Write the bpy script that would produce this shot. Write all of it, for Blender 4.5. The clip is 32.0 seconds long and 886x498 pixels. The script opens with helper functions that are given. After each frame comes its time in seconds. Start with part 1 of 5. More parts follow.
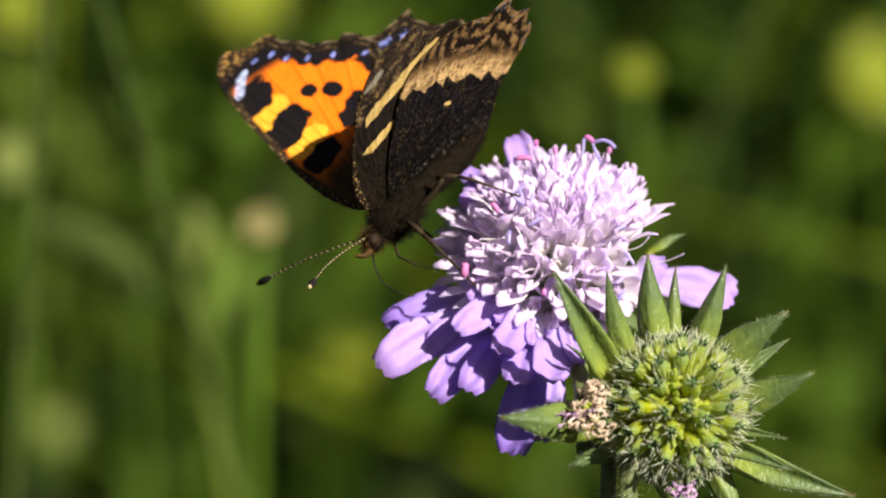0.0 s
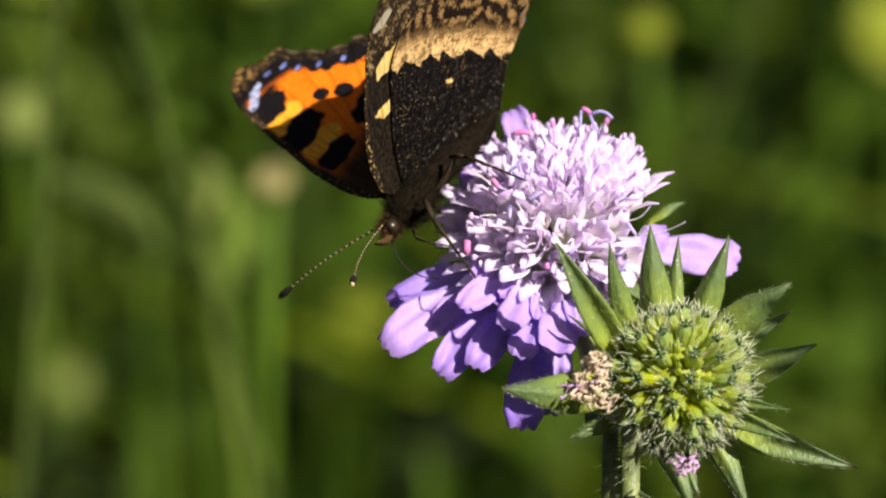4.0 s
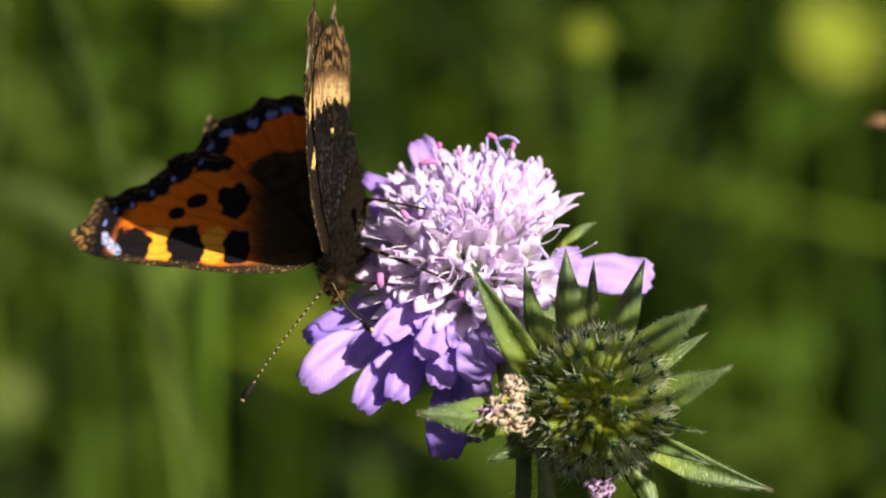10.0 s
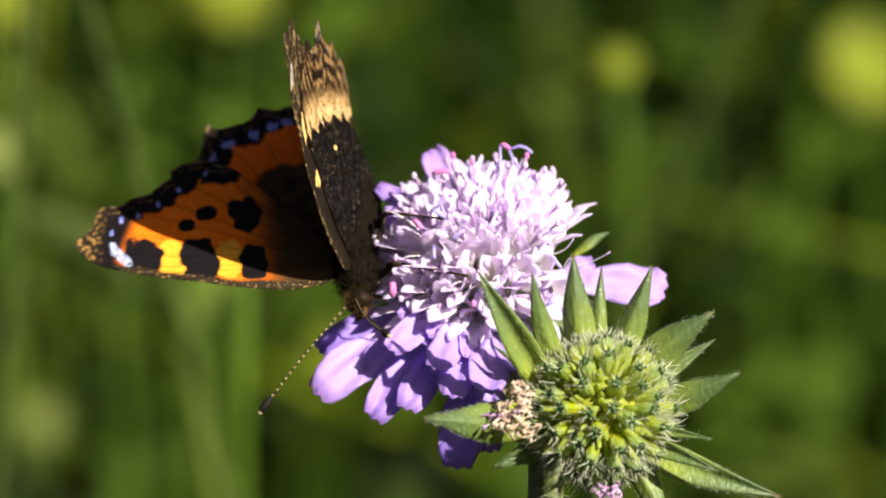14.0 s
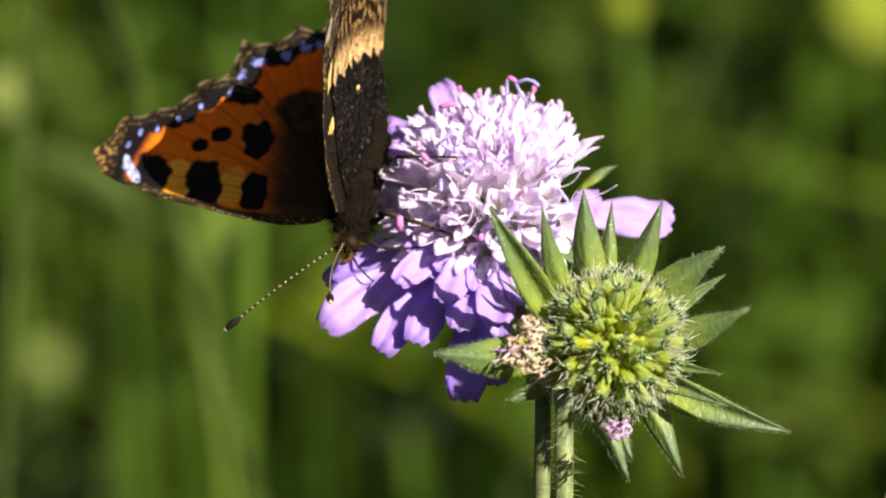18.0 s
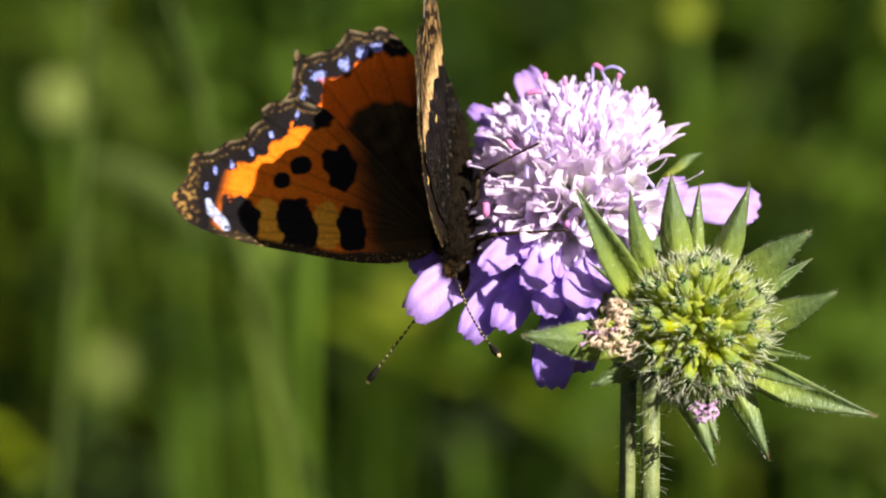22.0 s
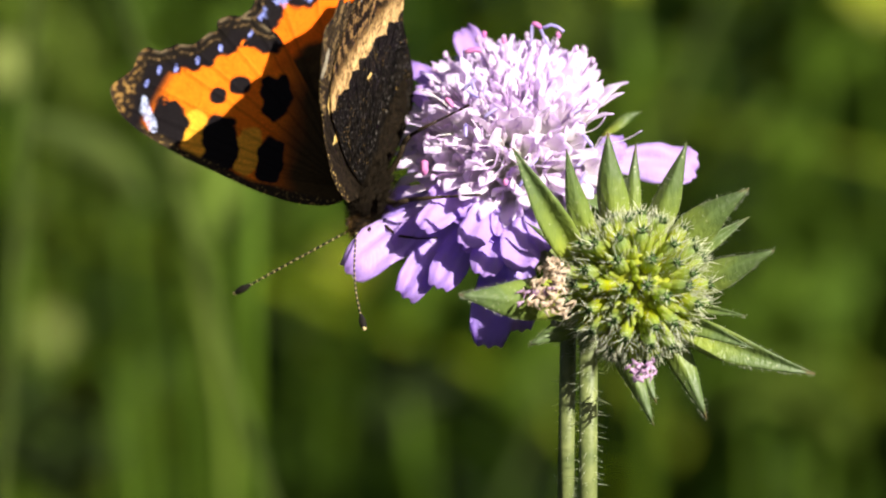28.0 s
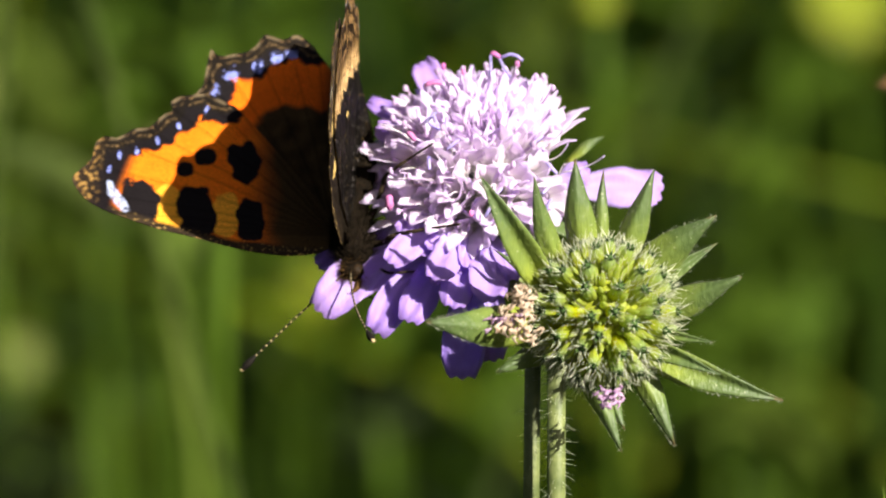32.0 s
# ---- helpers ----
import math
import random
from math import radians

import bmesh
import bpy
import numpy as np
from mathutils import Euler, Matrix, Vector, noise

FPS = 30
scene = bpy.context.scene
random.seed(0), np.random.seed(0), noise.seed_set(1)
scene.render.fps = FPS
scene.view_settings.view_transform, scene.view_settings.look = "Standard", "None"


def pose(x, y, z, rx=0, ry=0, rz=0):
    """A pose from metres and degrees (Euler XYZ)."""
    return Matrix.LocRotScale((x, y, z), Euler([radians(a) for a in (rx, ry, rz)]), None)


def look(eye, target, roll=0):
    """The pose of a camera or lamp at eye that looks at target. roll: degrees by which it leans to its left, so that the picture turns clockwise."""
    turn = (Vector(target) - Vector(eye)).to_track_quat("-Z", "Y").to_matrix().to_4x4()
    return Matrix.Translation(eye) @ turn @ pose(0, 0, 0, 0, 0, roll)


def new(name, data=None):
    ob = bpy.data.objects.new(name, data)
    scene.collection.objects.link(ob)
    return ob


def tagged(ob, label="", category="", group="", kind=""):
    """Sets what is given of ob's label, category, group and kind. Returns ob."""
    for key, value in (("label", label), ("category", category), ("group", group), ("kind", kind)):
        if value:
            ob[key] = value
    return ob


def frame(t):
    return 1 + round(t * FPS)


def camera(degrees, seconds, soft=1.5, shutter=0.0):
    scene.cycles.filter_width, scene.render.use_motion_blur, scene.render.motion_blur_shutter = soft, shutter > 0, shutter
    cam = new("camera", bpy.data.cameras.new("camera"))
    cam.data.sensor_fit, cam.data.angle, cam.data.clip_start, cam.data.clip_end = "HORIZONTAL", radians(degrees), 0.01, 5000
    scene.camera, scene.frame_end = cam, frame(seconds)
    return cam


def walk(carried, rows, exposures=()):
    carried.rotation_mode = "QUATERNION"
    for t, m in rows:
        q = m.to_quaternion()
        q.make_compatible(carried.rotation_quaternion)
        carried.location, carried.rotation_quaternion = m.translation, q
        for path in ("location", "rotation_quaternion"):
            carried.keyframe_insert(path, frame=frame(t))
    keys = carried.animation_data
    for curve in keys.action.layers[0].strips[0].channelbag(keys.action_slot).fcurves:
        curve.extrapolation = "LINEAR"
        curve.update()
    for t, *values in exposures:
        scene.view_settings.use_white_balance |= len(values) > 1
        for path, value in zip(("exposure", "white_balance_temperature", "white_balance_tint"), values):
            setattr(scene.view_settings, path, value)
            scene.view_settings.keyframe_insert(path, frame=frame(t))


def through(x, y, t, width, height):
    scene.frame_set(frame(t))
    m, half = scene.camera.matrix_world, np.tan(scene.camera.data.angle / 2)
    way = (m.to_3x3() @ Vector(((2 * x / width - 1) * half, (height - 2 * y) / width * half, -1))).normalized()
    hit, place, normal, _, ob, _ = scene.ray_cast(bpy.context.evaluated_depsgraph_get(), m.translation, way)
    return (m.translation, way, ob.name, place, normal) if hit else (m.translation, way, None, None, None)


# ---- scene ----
# Close view of a meadow: a small butterfly on a lilac scabious head, a green seed head before it.
# Built in millimetres in the frame of the picture plane: x to the right, y away, z up the picture.
MM = 0.001
CENTRE = Vector((0, 0, 0.42))
PITCH = 20.0
VIEW = Matrix.Translation(CENTRE) @ pose(0, 0, 0, -PITCH)
EYE = VIEW @ Vector((0, -0.5, 0))


def at(x, y, z, rx=0, ry=0, rz=0):
    """A pose from millimetres in the view's frame."""
    return VIEW @ pose(x * MM, y * MM, z * MM, rx, ry, rz)


# ---- camera ----
cam = camera(8.965, 32.0, soft=2.0)
cam.data.dof.use_dof = True
cam.data.dof.focus_distance = 0.496
cam.data.dof.aperture_fstop = 27.0
cam.data.dof.aperture_blades = 0
walk(cam, [
        (0, look(EYE, (-0.00310, 0.00217, 0.42597))), (0.5, look(EYE, (-0.00351, 0.00193, 0.42531))), (1, look(EYE, (-0.00387, 0.00186, 0.42511))),
        (1.5, look(EYE, (-0.00415, 0.00176, 0.42484))), (2, look(EYE, (-0.00421, 0.00142, 0.42390))), (2.5, look(EYE, (-0.00411, 0.00103, 0.42282))),
        (3, look(EYE, (-0.00398, 0.00081, 0.42223))), (3.5, look(EYE, (-0.00380, 0.00079, 0.42216))), (5.5, look(EYE, (-0.00705, 0.00118, 0.42324))),
        (6, look(EYE, (-0.00735, 0.00121, 0.42331))), (6.5, look(EYE, (-0.00774, 0.00108, 0.42296))), (7, look(EYE, (-0.00804, 0.00093, 0.42256))),
        (7.5, look(EYE, (-0.00780, 0.00109, 0.42301))), (8, look(EYE, (-0.00654, 0.00155, 0.42426))), (8.5, look(EYE, (-0.00469, 0.00184, 0.42506))),
        (9, look(EYE, (-0.00276, 0.00173, 0.42475))), (9.5, look(EYE, (-0.00073, 0.00140, 0.42384))), (10, look(EYE, (0.00101, 0.00114, 0.42312))),
        (10.5, look(EYE, (0.00189, 0.00106, 0.42290))), (11, look(EYE, (0.00205, 0.00094, 0.42258))), (11.5, look(EYE, (0.00166, 0.00078, 0.42214))),
        (12, look(EYE, (0.00051, 0.00085, 0.42233))), (12.5, look(EYE, (-0.00111, 0.00123, 0.42338))), (13, look(EYE, (-0.00244, 0.00171, 0.42470))),
        (13.5, look(EYE, (-0.00270, 0.00197, 0.42540))), (14, look(EYE, (-0.00178, 0.00193, 0.42531))), (14.5, look(EYE, (-0.00075, 0.00160, 0.42440))),
        (15, look(EYE, (-0.00079, 0.00097, 0.42268))), (15.5, look(EYE, (-0.00180, 0.00021, 0.42056))), (17.5, look(EYE, (-0.00330, -0.00015, 0.41958))),
        (18, look(EYE, (-0.00239, 0.00014, 0.42039))), (18.5, look(EYE, (-0.00164, 0.00047, 0.42130))), (19, look(EYE, (-0.00163, 0.00065, 0.42180))),
        (19.5, look(EYE, (-0.00218, 0.00055, 0.42150))), (20, look(EYE, (-0.00284, 0.00022, 0.42061))), (20.5, look(EYE, (-0.00343, -0.00006, 0.41982))),
        (21, look(EYE, (-0.00430, -0.00006, 0.41982))), (21.5, look(EYE, (-0.00593, 0.00019, 0.42052))), (22, look(EYE, (-0.00761, 0.00039, 0.42108))),
        (22.5, look(EYE, (-0.00826, 0.00032, 0.42088))), (23, look(EYE, (-0.00764, 0.00007, 0.42020))), (23.5, look(EYE, (-0.00626, -0.00011, 0.41971))),
        (24, look(EYE, (-0.00451, -0.00009, 0.41975))), (24.5, look(EYE, (-0.00259, 0.00007, 0.42020))), (25, look(EYE, (-0.00109, 0.00017, 0.42047))),
        (25.5, look(EYE, (-0.00040, 0.00010, 0.42028))), (27.5, look(EYE, (-0.00330, -0.00058, 0.41840))), (28, look(EYE, (-0.00254, -0.00074, 0.41798))),
        (28.5, look(EYE, (-0.00106, -0.00067, 0.41816))), (29, look(EYE, (0.00053, -0.00041, 0.41886))), (29.5, look(EYE, (0.00100, -0.00021, 0.41942))),
        (30, look(EYE, (0.00019, -0.00021, 0.41942))), (30.5, look(EYE, (-0.00074, -0.00023, 0.41937))), (31, look(EYE, (-0.00078, -0.00011, 0.41969))),
        (31.5, look(EYE, (-0.00029, 0.00002, 0.42005))), (32, look(EYE, (0.00000, 0.00000, 0.42000)))
    ], exposures=[(0.0, 0.79), (9.0, 0.82), (13.0, 0.97), (20.0, 1.02), (32.0, 1.06)])

# ---- world and sun ----
SUN = (VIEW.to_3x3() @ Vector((0.533, -0.733, 0.423))).normalized()
world = bpy.data.worlds.new("sky")
scene.world = world
world.use_nodes = True
wn = world.node_tree
sky = wn.nodes.new("ShaderNodeTexSky")
sky.sky_type = "NISHITA"
sky.sun_disc = False
sky.dust_density = 4.0
sky.sun_elevation = math.asin(SUN.z)
sky.sun_rotation = math.atan2(SUN.x, SUN.y)
wn.nodes["Background"].inputs[1].default_value = 0.024
wn.links.new(sky.outputs[0], wn.nodes["Background"].inputs[0])
sun_data = bpy.data.lights.new("sun", "SUN")
sun_data.energy, sun_data.angle, sun_data.color = 5.8, radians(0.53), (1.0, 0.94, 0.82)
sun = new("sun", sun_data)
sun.matrix_world = look(SUN * 3, (0, 0, 0))


# ---- materials ----
def material(name, build):
    m = bpy.data.materials.new(name)
    m.use_nodes = True
    t = m.node_tree
    t.nodes.clear()
    out = t.nodes.new("ShaderNodeOutputMaterial")

    def node(kind, props=None, **sockets):
        n = t.nodes.new(kind)
        for k, v in (props or {}).items():
            setattr(n, k, v)
        for k, v in sockets.items():
            k = int(k[1:]) if k[0] == "i" and k[1:].isdigit() else k.replace("_", " ")
            if isinstance(v, bpy.types.NodeSocket):
                t.links.new(v, n.inputs[k])
            else:
                n.inputs[k].default_value = v
        return n

    t.links.new(build(node), out.inputs["Surface"])
    return m


def rgba(c):
    return (*c, 1.0)


def ramp(node, fac, stops):
    n = node("ShaderNodeValToRGB", Fac=fac)
    e = n.color_ramp.elements
    while len(e) < len(stops):
        e.new(0.5)
    for el, (p, c) in zip(e, stops):
        el.position, el.color = p, rgba(c)
    return n.outputs[0]


def noise_tex(node, scale, detail=3.0, rough=0.55, stretch=None):
    co = node("ShaderNodeTexCoord").outputs["Object"]
    if stretch:
        co = node("ShaderNodeMapping", Vector=co, Scale=stretch).outputs[0]
    return node("ShaderNodeTexNoise", Vector=co, Scale=scale, Detail=detail, Roughness=rough).outputs["Fac"]


def mix(node, fac, a, b, blend="MIX"):
    n = node("ShaderNodeMix", {"data_type": "RGBA", "blend_type": blend})
    link = n.id_data.links
    for sock, v in ((n.inputs[0], fac), (n.inputs[6], a), (n.inputs[7], b)):
        if isinstance(v, bpy.types.NodeSocket):
            link.new(v, sock)
        else:
            sock.default_value = v if isinstance(v, float) else rgba(v)
    return n.outputs[2]


def leafy(name, dark, light, through=0.35, gloss=0.5, scale=900.0, fine=5000.0, speck=None, bump=0.25, shine=0.35):
    """A plant surface: mottled colour, light that passes through, fine relief."""
    def build(node):
        f = noise_tex(node, scale)
        col = ramp(node, f, ((0.32, dark), (0.68, light)))
        rnd = node("ShaderNodeObjectInfo").outputs["Random"]
        hsv = node("ShaderNodeHueSaturation", Color=col, Value=node("ShaderNodeMapRange", Value=rnd, To_Min=0.85, To_Max=1.15).outputs[0])
        col = hsv.outputs[0]
        g = noise_tex(node, fine)
        if speck:
            col = mix(node, ramp(node, g, ((0.66, (0, 0, 0)), (0.72, (1, 1, 1)))), col, speck)
        b = node("ShaderNodeBump", Strength=bump, Distance=0.0002, Height=g).outputs[0]
        s = node("ShaderNodeBsdfPrincipled", Base_Color=col, Roughness=gloss, Normal=b)
        s.inputs["Specular IOR Level"].default_value = shine
        tr = node("ShaderNodeBsdfTranslucent", Color=col, Normal=b)
        return node("ShaderNodeMixShader", Fac=through, i1=s.outputs[0], i2=tr.outputs[0]).outputs[0]
    return material(name, build)


def along_mat(name, stops, through=0.4, gloss=0.55, vein=0.0):
    """Colour that runs along a petal from its foot to its tip, by the mesh's own attribute."""
    def build(node):
        a = node("ShaderNodeAttribute", {"attribute_name": "along"}).outputs["Fac"]
        n = noise_tex(node, 1400.0)
        f = node("ShaderNodeMath", {"operation": "MULTIPLY_ADD"}, i0=n, i1=0.3, i2=a).outputs[0]
        f = node("ShaderNodeMath", {"operation": "SUBTRACT"}, i0=f, i1=0.15).outputs[0]
        col = ramp(node, f, stops)
        rnd = node("ShaderNodeObjectInfo").outputs["Random"]
        col = node("ShaderNodeHueSaturation", Color=col, Hue=node("ShaderNodeMapRange", Value=rnd, To_Min=0.49, To_Max=0.515).outputs[0],
                   Saturation=node("ShaderNodeMapRange", Value=rnd, To_Min=1.12, To_Max=0.88).outputs[0]).outputs[0]
        w = noise_tex(node, 1.0, 2.0, 0.5, (4500.0, 4500.0, 500.0))
        b = node("ShaderNodeBump", Strength=0.35, Distance=0.00015, Height=w).outputs[0]
        s = node("ShaderNodeBsdfPrincipled", Base_Color=col, Roughness=gloss, Normal=b)
        tr = node("ShaderNodeBsdfTranslucent", Color=col, Normal=b)
        return node("ShaderNodeMixShader", Fac=through, i1=s.outputs[0], i2=tr.outputs[0]).outputs[0]
    return material(name, build)


def wing_mat(name, through):
    """Scales of a wing: the pattern is the mesh's own colour, with a fine grain of scales."""
    def build(node):
        c = node("ShaderNodeAttribute", {"attribute_name": "pattern"}).outputs["Color"]
        g = noise_tex(node, 9000.0, 2.0)
        v = node("ShaderNodeMapRange", Value=g, From_Min=0.3, From_Max=0.7, To_Min=0.6, To_Max=1.35).outputs[0]
        col = node("ShaderNodeHueSaturation", Color=c, Value=v).outputs[0]
        b = node("ShaderNodeBump", Strength=0.4, Distance=0.0001, Height=g).outputs[0]
        s = node("ShaderNodeBsdfPrincipled", Base_Color=col, Roughness=0.62, Normal=b)
        s.inputs["Specular IOR Level"].default_value = 0.05
        tr = node("ShaderNodeBsdfTranslucent", Color=col, Normal=b)
        return node("ShaderNodeMixShader", Fac=through, i1=s.outputs[0], i2=tr.outputs[0]).outputs[0]
    return material(name, build)


def plain(name, dark, light, rough=0.6, scale=2500.0, bump=0.3, stretch=None, coat=0.0, shine=0.06):
    def build(node):
        f = noise_tex(node, scale, 4.0, 0.6, stretch)
        col = ramp(node, f, ((0.3, dark), (0.7, light)))
        b = node("ShaderNodeBump", Strength=bump, Distance=0.0002, Height=f).outputs[0]
        s = node("ShaderNodeBsdfPrincipled", Base_Color=col, Roughness=rough, Normal=b)
        s.inputs["Coat Weight"].default_value = coat
        s.inputs["Specular IOR Level"].default_value = shine
        return s.outputs[0]
    return material(name, build)


def bract_mat():
    """A hairy leaf: yellow-green at its foot, deeper green above, a brown point, pale glands."""
    def build(node):
        a = node("ShaderNodeAttribute", {"attribute_name": "along"}).outputs["Fac"]
        n = noise_tex(node, 600.0)
        f = node("ShaderNodeMath", {"operation": "MULTIPLY_ADD"}, i0=n, i1=0.5, i2=a).outputs[0]
        f = node("ShaderNodeMath", {"operation": "SUBTRACT"}, i0=f, i1=0.25).outputs[0]
        col = ramp(node, f, ((0.0, (0.44, 0.48, 0.05)), (0.3, (0.23, 0.3, 0.05)), (0.65, (0.12, 0.18, 0.05)), (0.93, (0.09, 0.135, 0.05)), (1.0, (0.14, 0.1, 0.04))))
        g = noise_tex(node, 2600.0, 2.0)
        col = mix(node, ramp(node, g, ((0.66, (0, 0, 0)), (0.74, (0.6, 0.6, 0.6)))), col, (0.5, 0.52, 0.3))
        w = noise_tex(node, 1.0, 2.0, 0.5, (2500.0, 2500.0, 700.0))
        b = node("ShaderNodeBump", Strength=0.5, Distance=0.0003, Height=w).outputs[0]
        s = node("ShaderNodeBsdfPrincipled", Base_Color=col, Roughness=0.48, Normal=b)
        tr = node("ShaderNodeBsdfTranslucent", Color=col, Normal=b)
        return node("ShaderNodeMixShader", Fac=0.35, i1=s.outputs[0], i2=tr.outputs[0]).outputs[0]
    return material("bract_green", build)


M_BRACT = bract_mat()
M_STEM = leafy("stem_green", (0.1, 0.13, 0.04), (0.2, 0.23, 0.08), 0.1, 0.5, 500.0, 3000.0)
M_HAIR = leafy("pale_hair", (0.5, 0.55, 0.38), (0.7, 0.72, 0.58), 0.4, 0.4)
M_POD = leafy("pod_green", (0.28, 0.32, 0.02), (0.4, 0.43, 0.03), 0.3, 0.5, 700.0, 2500.0)
M_ACHENE = along_mat("achene_green", ((0.0, (0.62, 0.62, 0.02)), (0.55, (0.6, 0.62, 0.025)), (0.85, (0.46, 0.55, 0.09)), (1.0, (0.32, 0.44, 0.14))), 0.6)
M_SCALE = along_mat("scale_green", ((0.0, (0.62, 0.62, 0.02)), (0.5, (0.55, 0.58, 0.025)), (1.0, (0.4, 0.46, 0.05))), 0.6)
M_TUFT = leafy("tuft_green", (0.05, 0.105, 0.03), (0.14, 0.21, 0.07), 0.3, 0.7, 2500.0, 6000.0, None, 0.25, 0.1)
M_BRISTLE = leafy("bristle_pale", (0.7, 0.72, 0.52), (0.88, 0.88, 0.74), 0.5, 0.4)
M_INNER = along_mat("petal_pale", ((0.0, (0.97, 0.96, 0.88)), (0.5, (0.98, 0.95, 0.96)), (0.78, (0.94, 0.86, 0.96)), (1.0, (0.8, 0.66, 0.94))), 0.56)
M_OUTER = along_mat("petal_lilac", ((0.0, (0.92, 0.88, 0.94)), (0.3, (0.7, 0.58, 0.92)), (0.6, (0.52, 0.37, 0.83)), (1.0, (0.43, 0.265, 0.74))), 0.46)
M_FILAMENT = leafy("filament", (0.6, 0.42, 0.68), (0.75, 0.6, 0.8), 0.4, 0.4)
M_CORE = leafy("flower_base", (0.45, 0.45, 0.34), (0.62, 0.56, 0.55), 0.4, 0.6)
M_STYLE = leafy("style_violet", (0.4, 0.34, 0.75), (0.6, 0.52, 0.85), 0.4, 0.4)
M_ANTHER = leafy("anther", (0.48, 0.12, 0.36), (0.62, 0.24, 0.5), 0.2, 0.5)
M_DRIED = leafy("dried_petal", (0.56, 0.4, 0.26), (0.85, 0.74, 0.62), 0.45, 0.7, 1500.0)
M_WITHERED = leafy("withered_petal", (0.4, 0.2, 0.42), (0.62, 0.45, 0.62), 0.3, 0.6, 1500.0)
M_UPPER = wing_mat("wing_upper", 0.02)
M_UNDER = wing_mat("wing_under", 0.03)
M_BODY = plain("body_brown", (0.003, 0.0022, 0.0014), (0.011, 0.007, 0.0036), 0.9)
M_FUR = plain("body_fur", (0.003, 0.0022, 0.0014), (0.016, 0.011, 0.006), 0.85, 4000.0)
M_HEAD_FUR = plain("head_fur", (0.015, 0.009, 0.004), (0.11, 0.06, 0.02), 0.8, 4000.0)
M_EYE = plain("eye", (0.008, 0.005, 0.003), (0.03, 0.018, 0.009), 0.5, 6000.0, 0.3, None, 0.15)
M_LEG = plain("leg_brown", (0.01, 0.007, 0.005), (0.05, 0.034, 0.02), 0.5, 6000.0)
M_BLACK = plain("antenna_black", (0.008, 0.007, 0.006), (0.02, 0.017, 0.014), 0.5)
M_CREAM = plain("antenna_cream", (0.34, 0.26, 0.13), (0.48, 0.38, 0.2), 0.5)
M_STRAW = leafy("straw", (0.36, 0.24, 0.1), (0.6, 0.46, 0.24), 0.3, 0.45, 900.0)
M_STRAW_RED = leafy("straw_red", (0.12, 0.06, 0.03), (0.26, 0.15, 0.07), 0.25, 0.45, 900.0)
M_BACK = leafy("far_leaf_green", (0.045, 0.09, 0.006), (0.09, 0.15, 0.012), 0.35, 0.6, 60.0, 400.0, None, 0.25, 0.12)
# near-black green, also for the leaves standing in for shade in the grass
M_DARK_LEAF_AND_SHADE = leafy("far_dark_leaf_and_shade", (0.012, 0.02, 0.005), (0.025, 0.038, 0.01), 0.2, 0.7, 60.0, 400.0, None, 0.25, 0.06)
M_STALK = leafy("far_stalk_olive", (0.035, 0.055, 0.012), (0.07, 0.095, 0.02), 0.2, 0.7, 60.0, 400.0, None, 0.25, 0.08)
M_BACK_PALE = leafy("far_pale_leaf", (0.09, 0.14, 0.018), (0.15, 0.21, 0.03), 0.35, 0.6, 60.0, 400.0, None, 0.25, 0.12)
M_YELLOW = leafy("yellow_petal", (0.14, 0.18, 0.003), (0.24, 0.28, 0.006), 0.35, 0.5, 200.0)
M_CREAMY = leafy("cream_petal", (0.2, 0.17, 0.06), (0.3, 0.26, 0.1), 0.35, 0.6, 200.0)
M_PALE = leafy("pale_green_petal", (0.14, 0.18, 0.035), (0.22, 0.26, 0.06), 0.35, 0.6, 200.0)


def grass_mat(name, cols, through=0.3):
    def build(node):
        r = node("ShaderNodeNewGeometry").outputs["Random Per Island"]
        col = ramp(node, r, cols)
        f = noise_tex(node, 60.0)
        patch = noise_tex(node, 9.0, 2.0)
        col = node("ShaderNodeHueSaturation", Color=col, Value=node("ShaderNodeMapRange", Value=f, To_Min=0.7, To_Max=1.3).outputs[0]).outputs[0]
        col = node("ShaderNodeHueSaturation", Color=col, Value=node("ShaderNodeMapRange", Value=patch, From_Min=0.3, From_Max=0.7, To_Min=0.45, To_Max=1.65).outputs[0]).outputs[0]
        s = node("ShaderNodeBsdfPrincipled", Base_Color=col, Roughness=0.6)
        s.inputs["Specular IOR Level"].default_value = 0.12
        tr = node("ShaderNodeBsdfTranslucent", Color=col)
        return node("ShaderNodeMixShader", Fac=through, i1=s.outputs[0], i2=tr.outputs[0]).outputs[0]
    return material(name, build)


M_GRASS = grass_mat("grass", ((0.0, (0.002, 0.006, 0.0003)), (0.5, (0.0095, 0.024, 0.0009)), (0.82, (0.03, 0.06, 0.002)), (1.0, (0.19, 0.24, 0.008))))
M_GROUND = plain("soil_and_moss", (0.008, 0.011, 0.004), (0.03, 0.036, 0.01), 0.9, 30.0, 0.6)


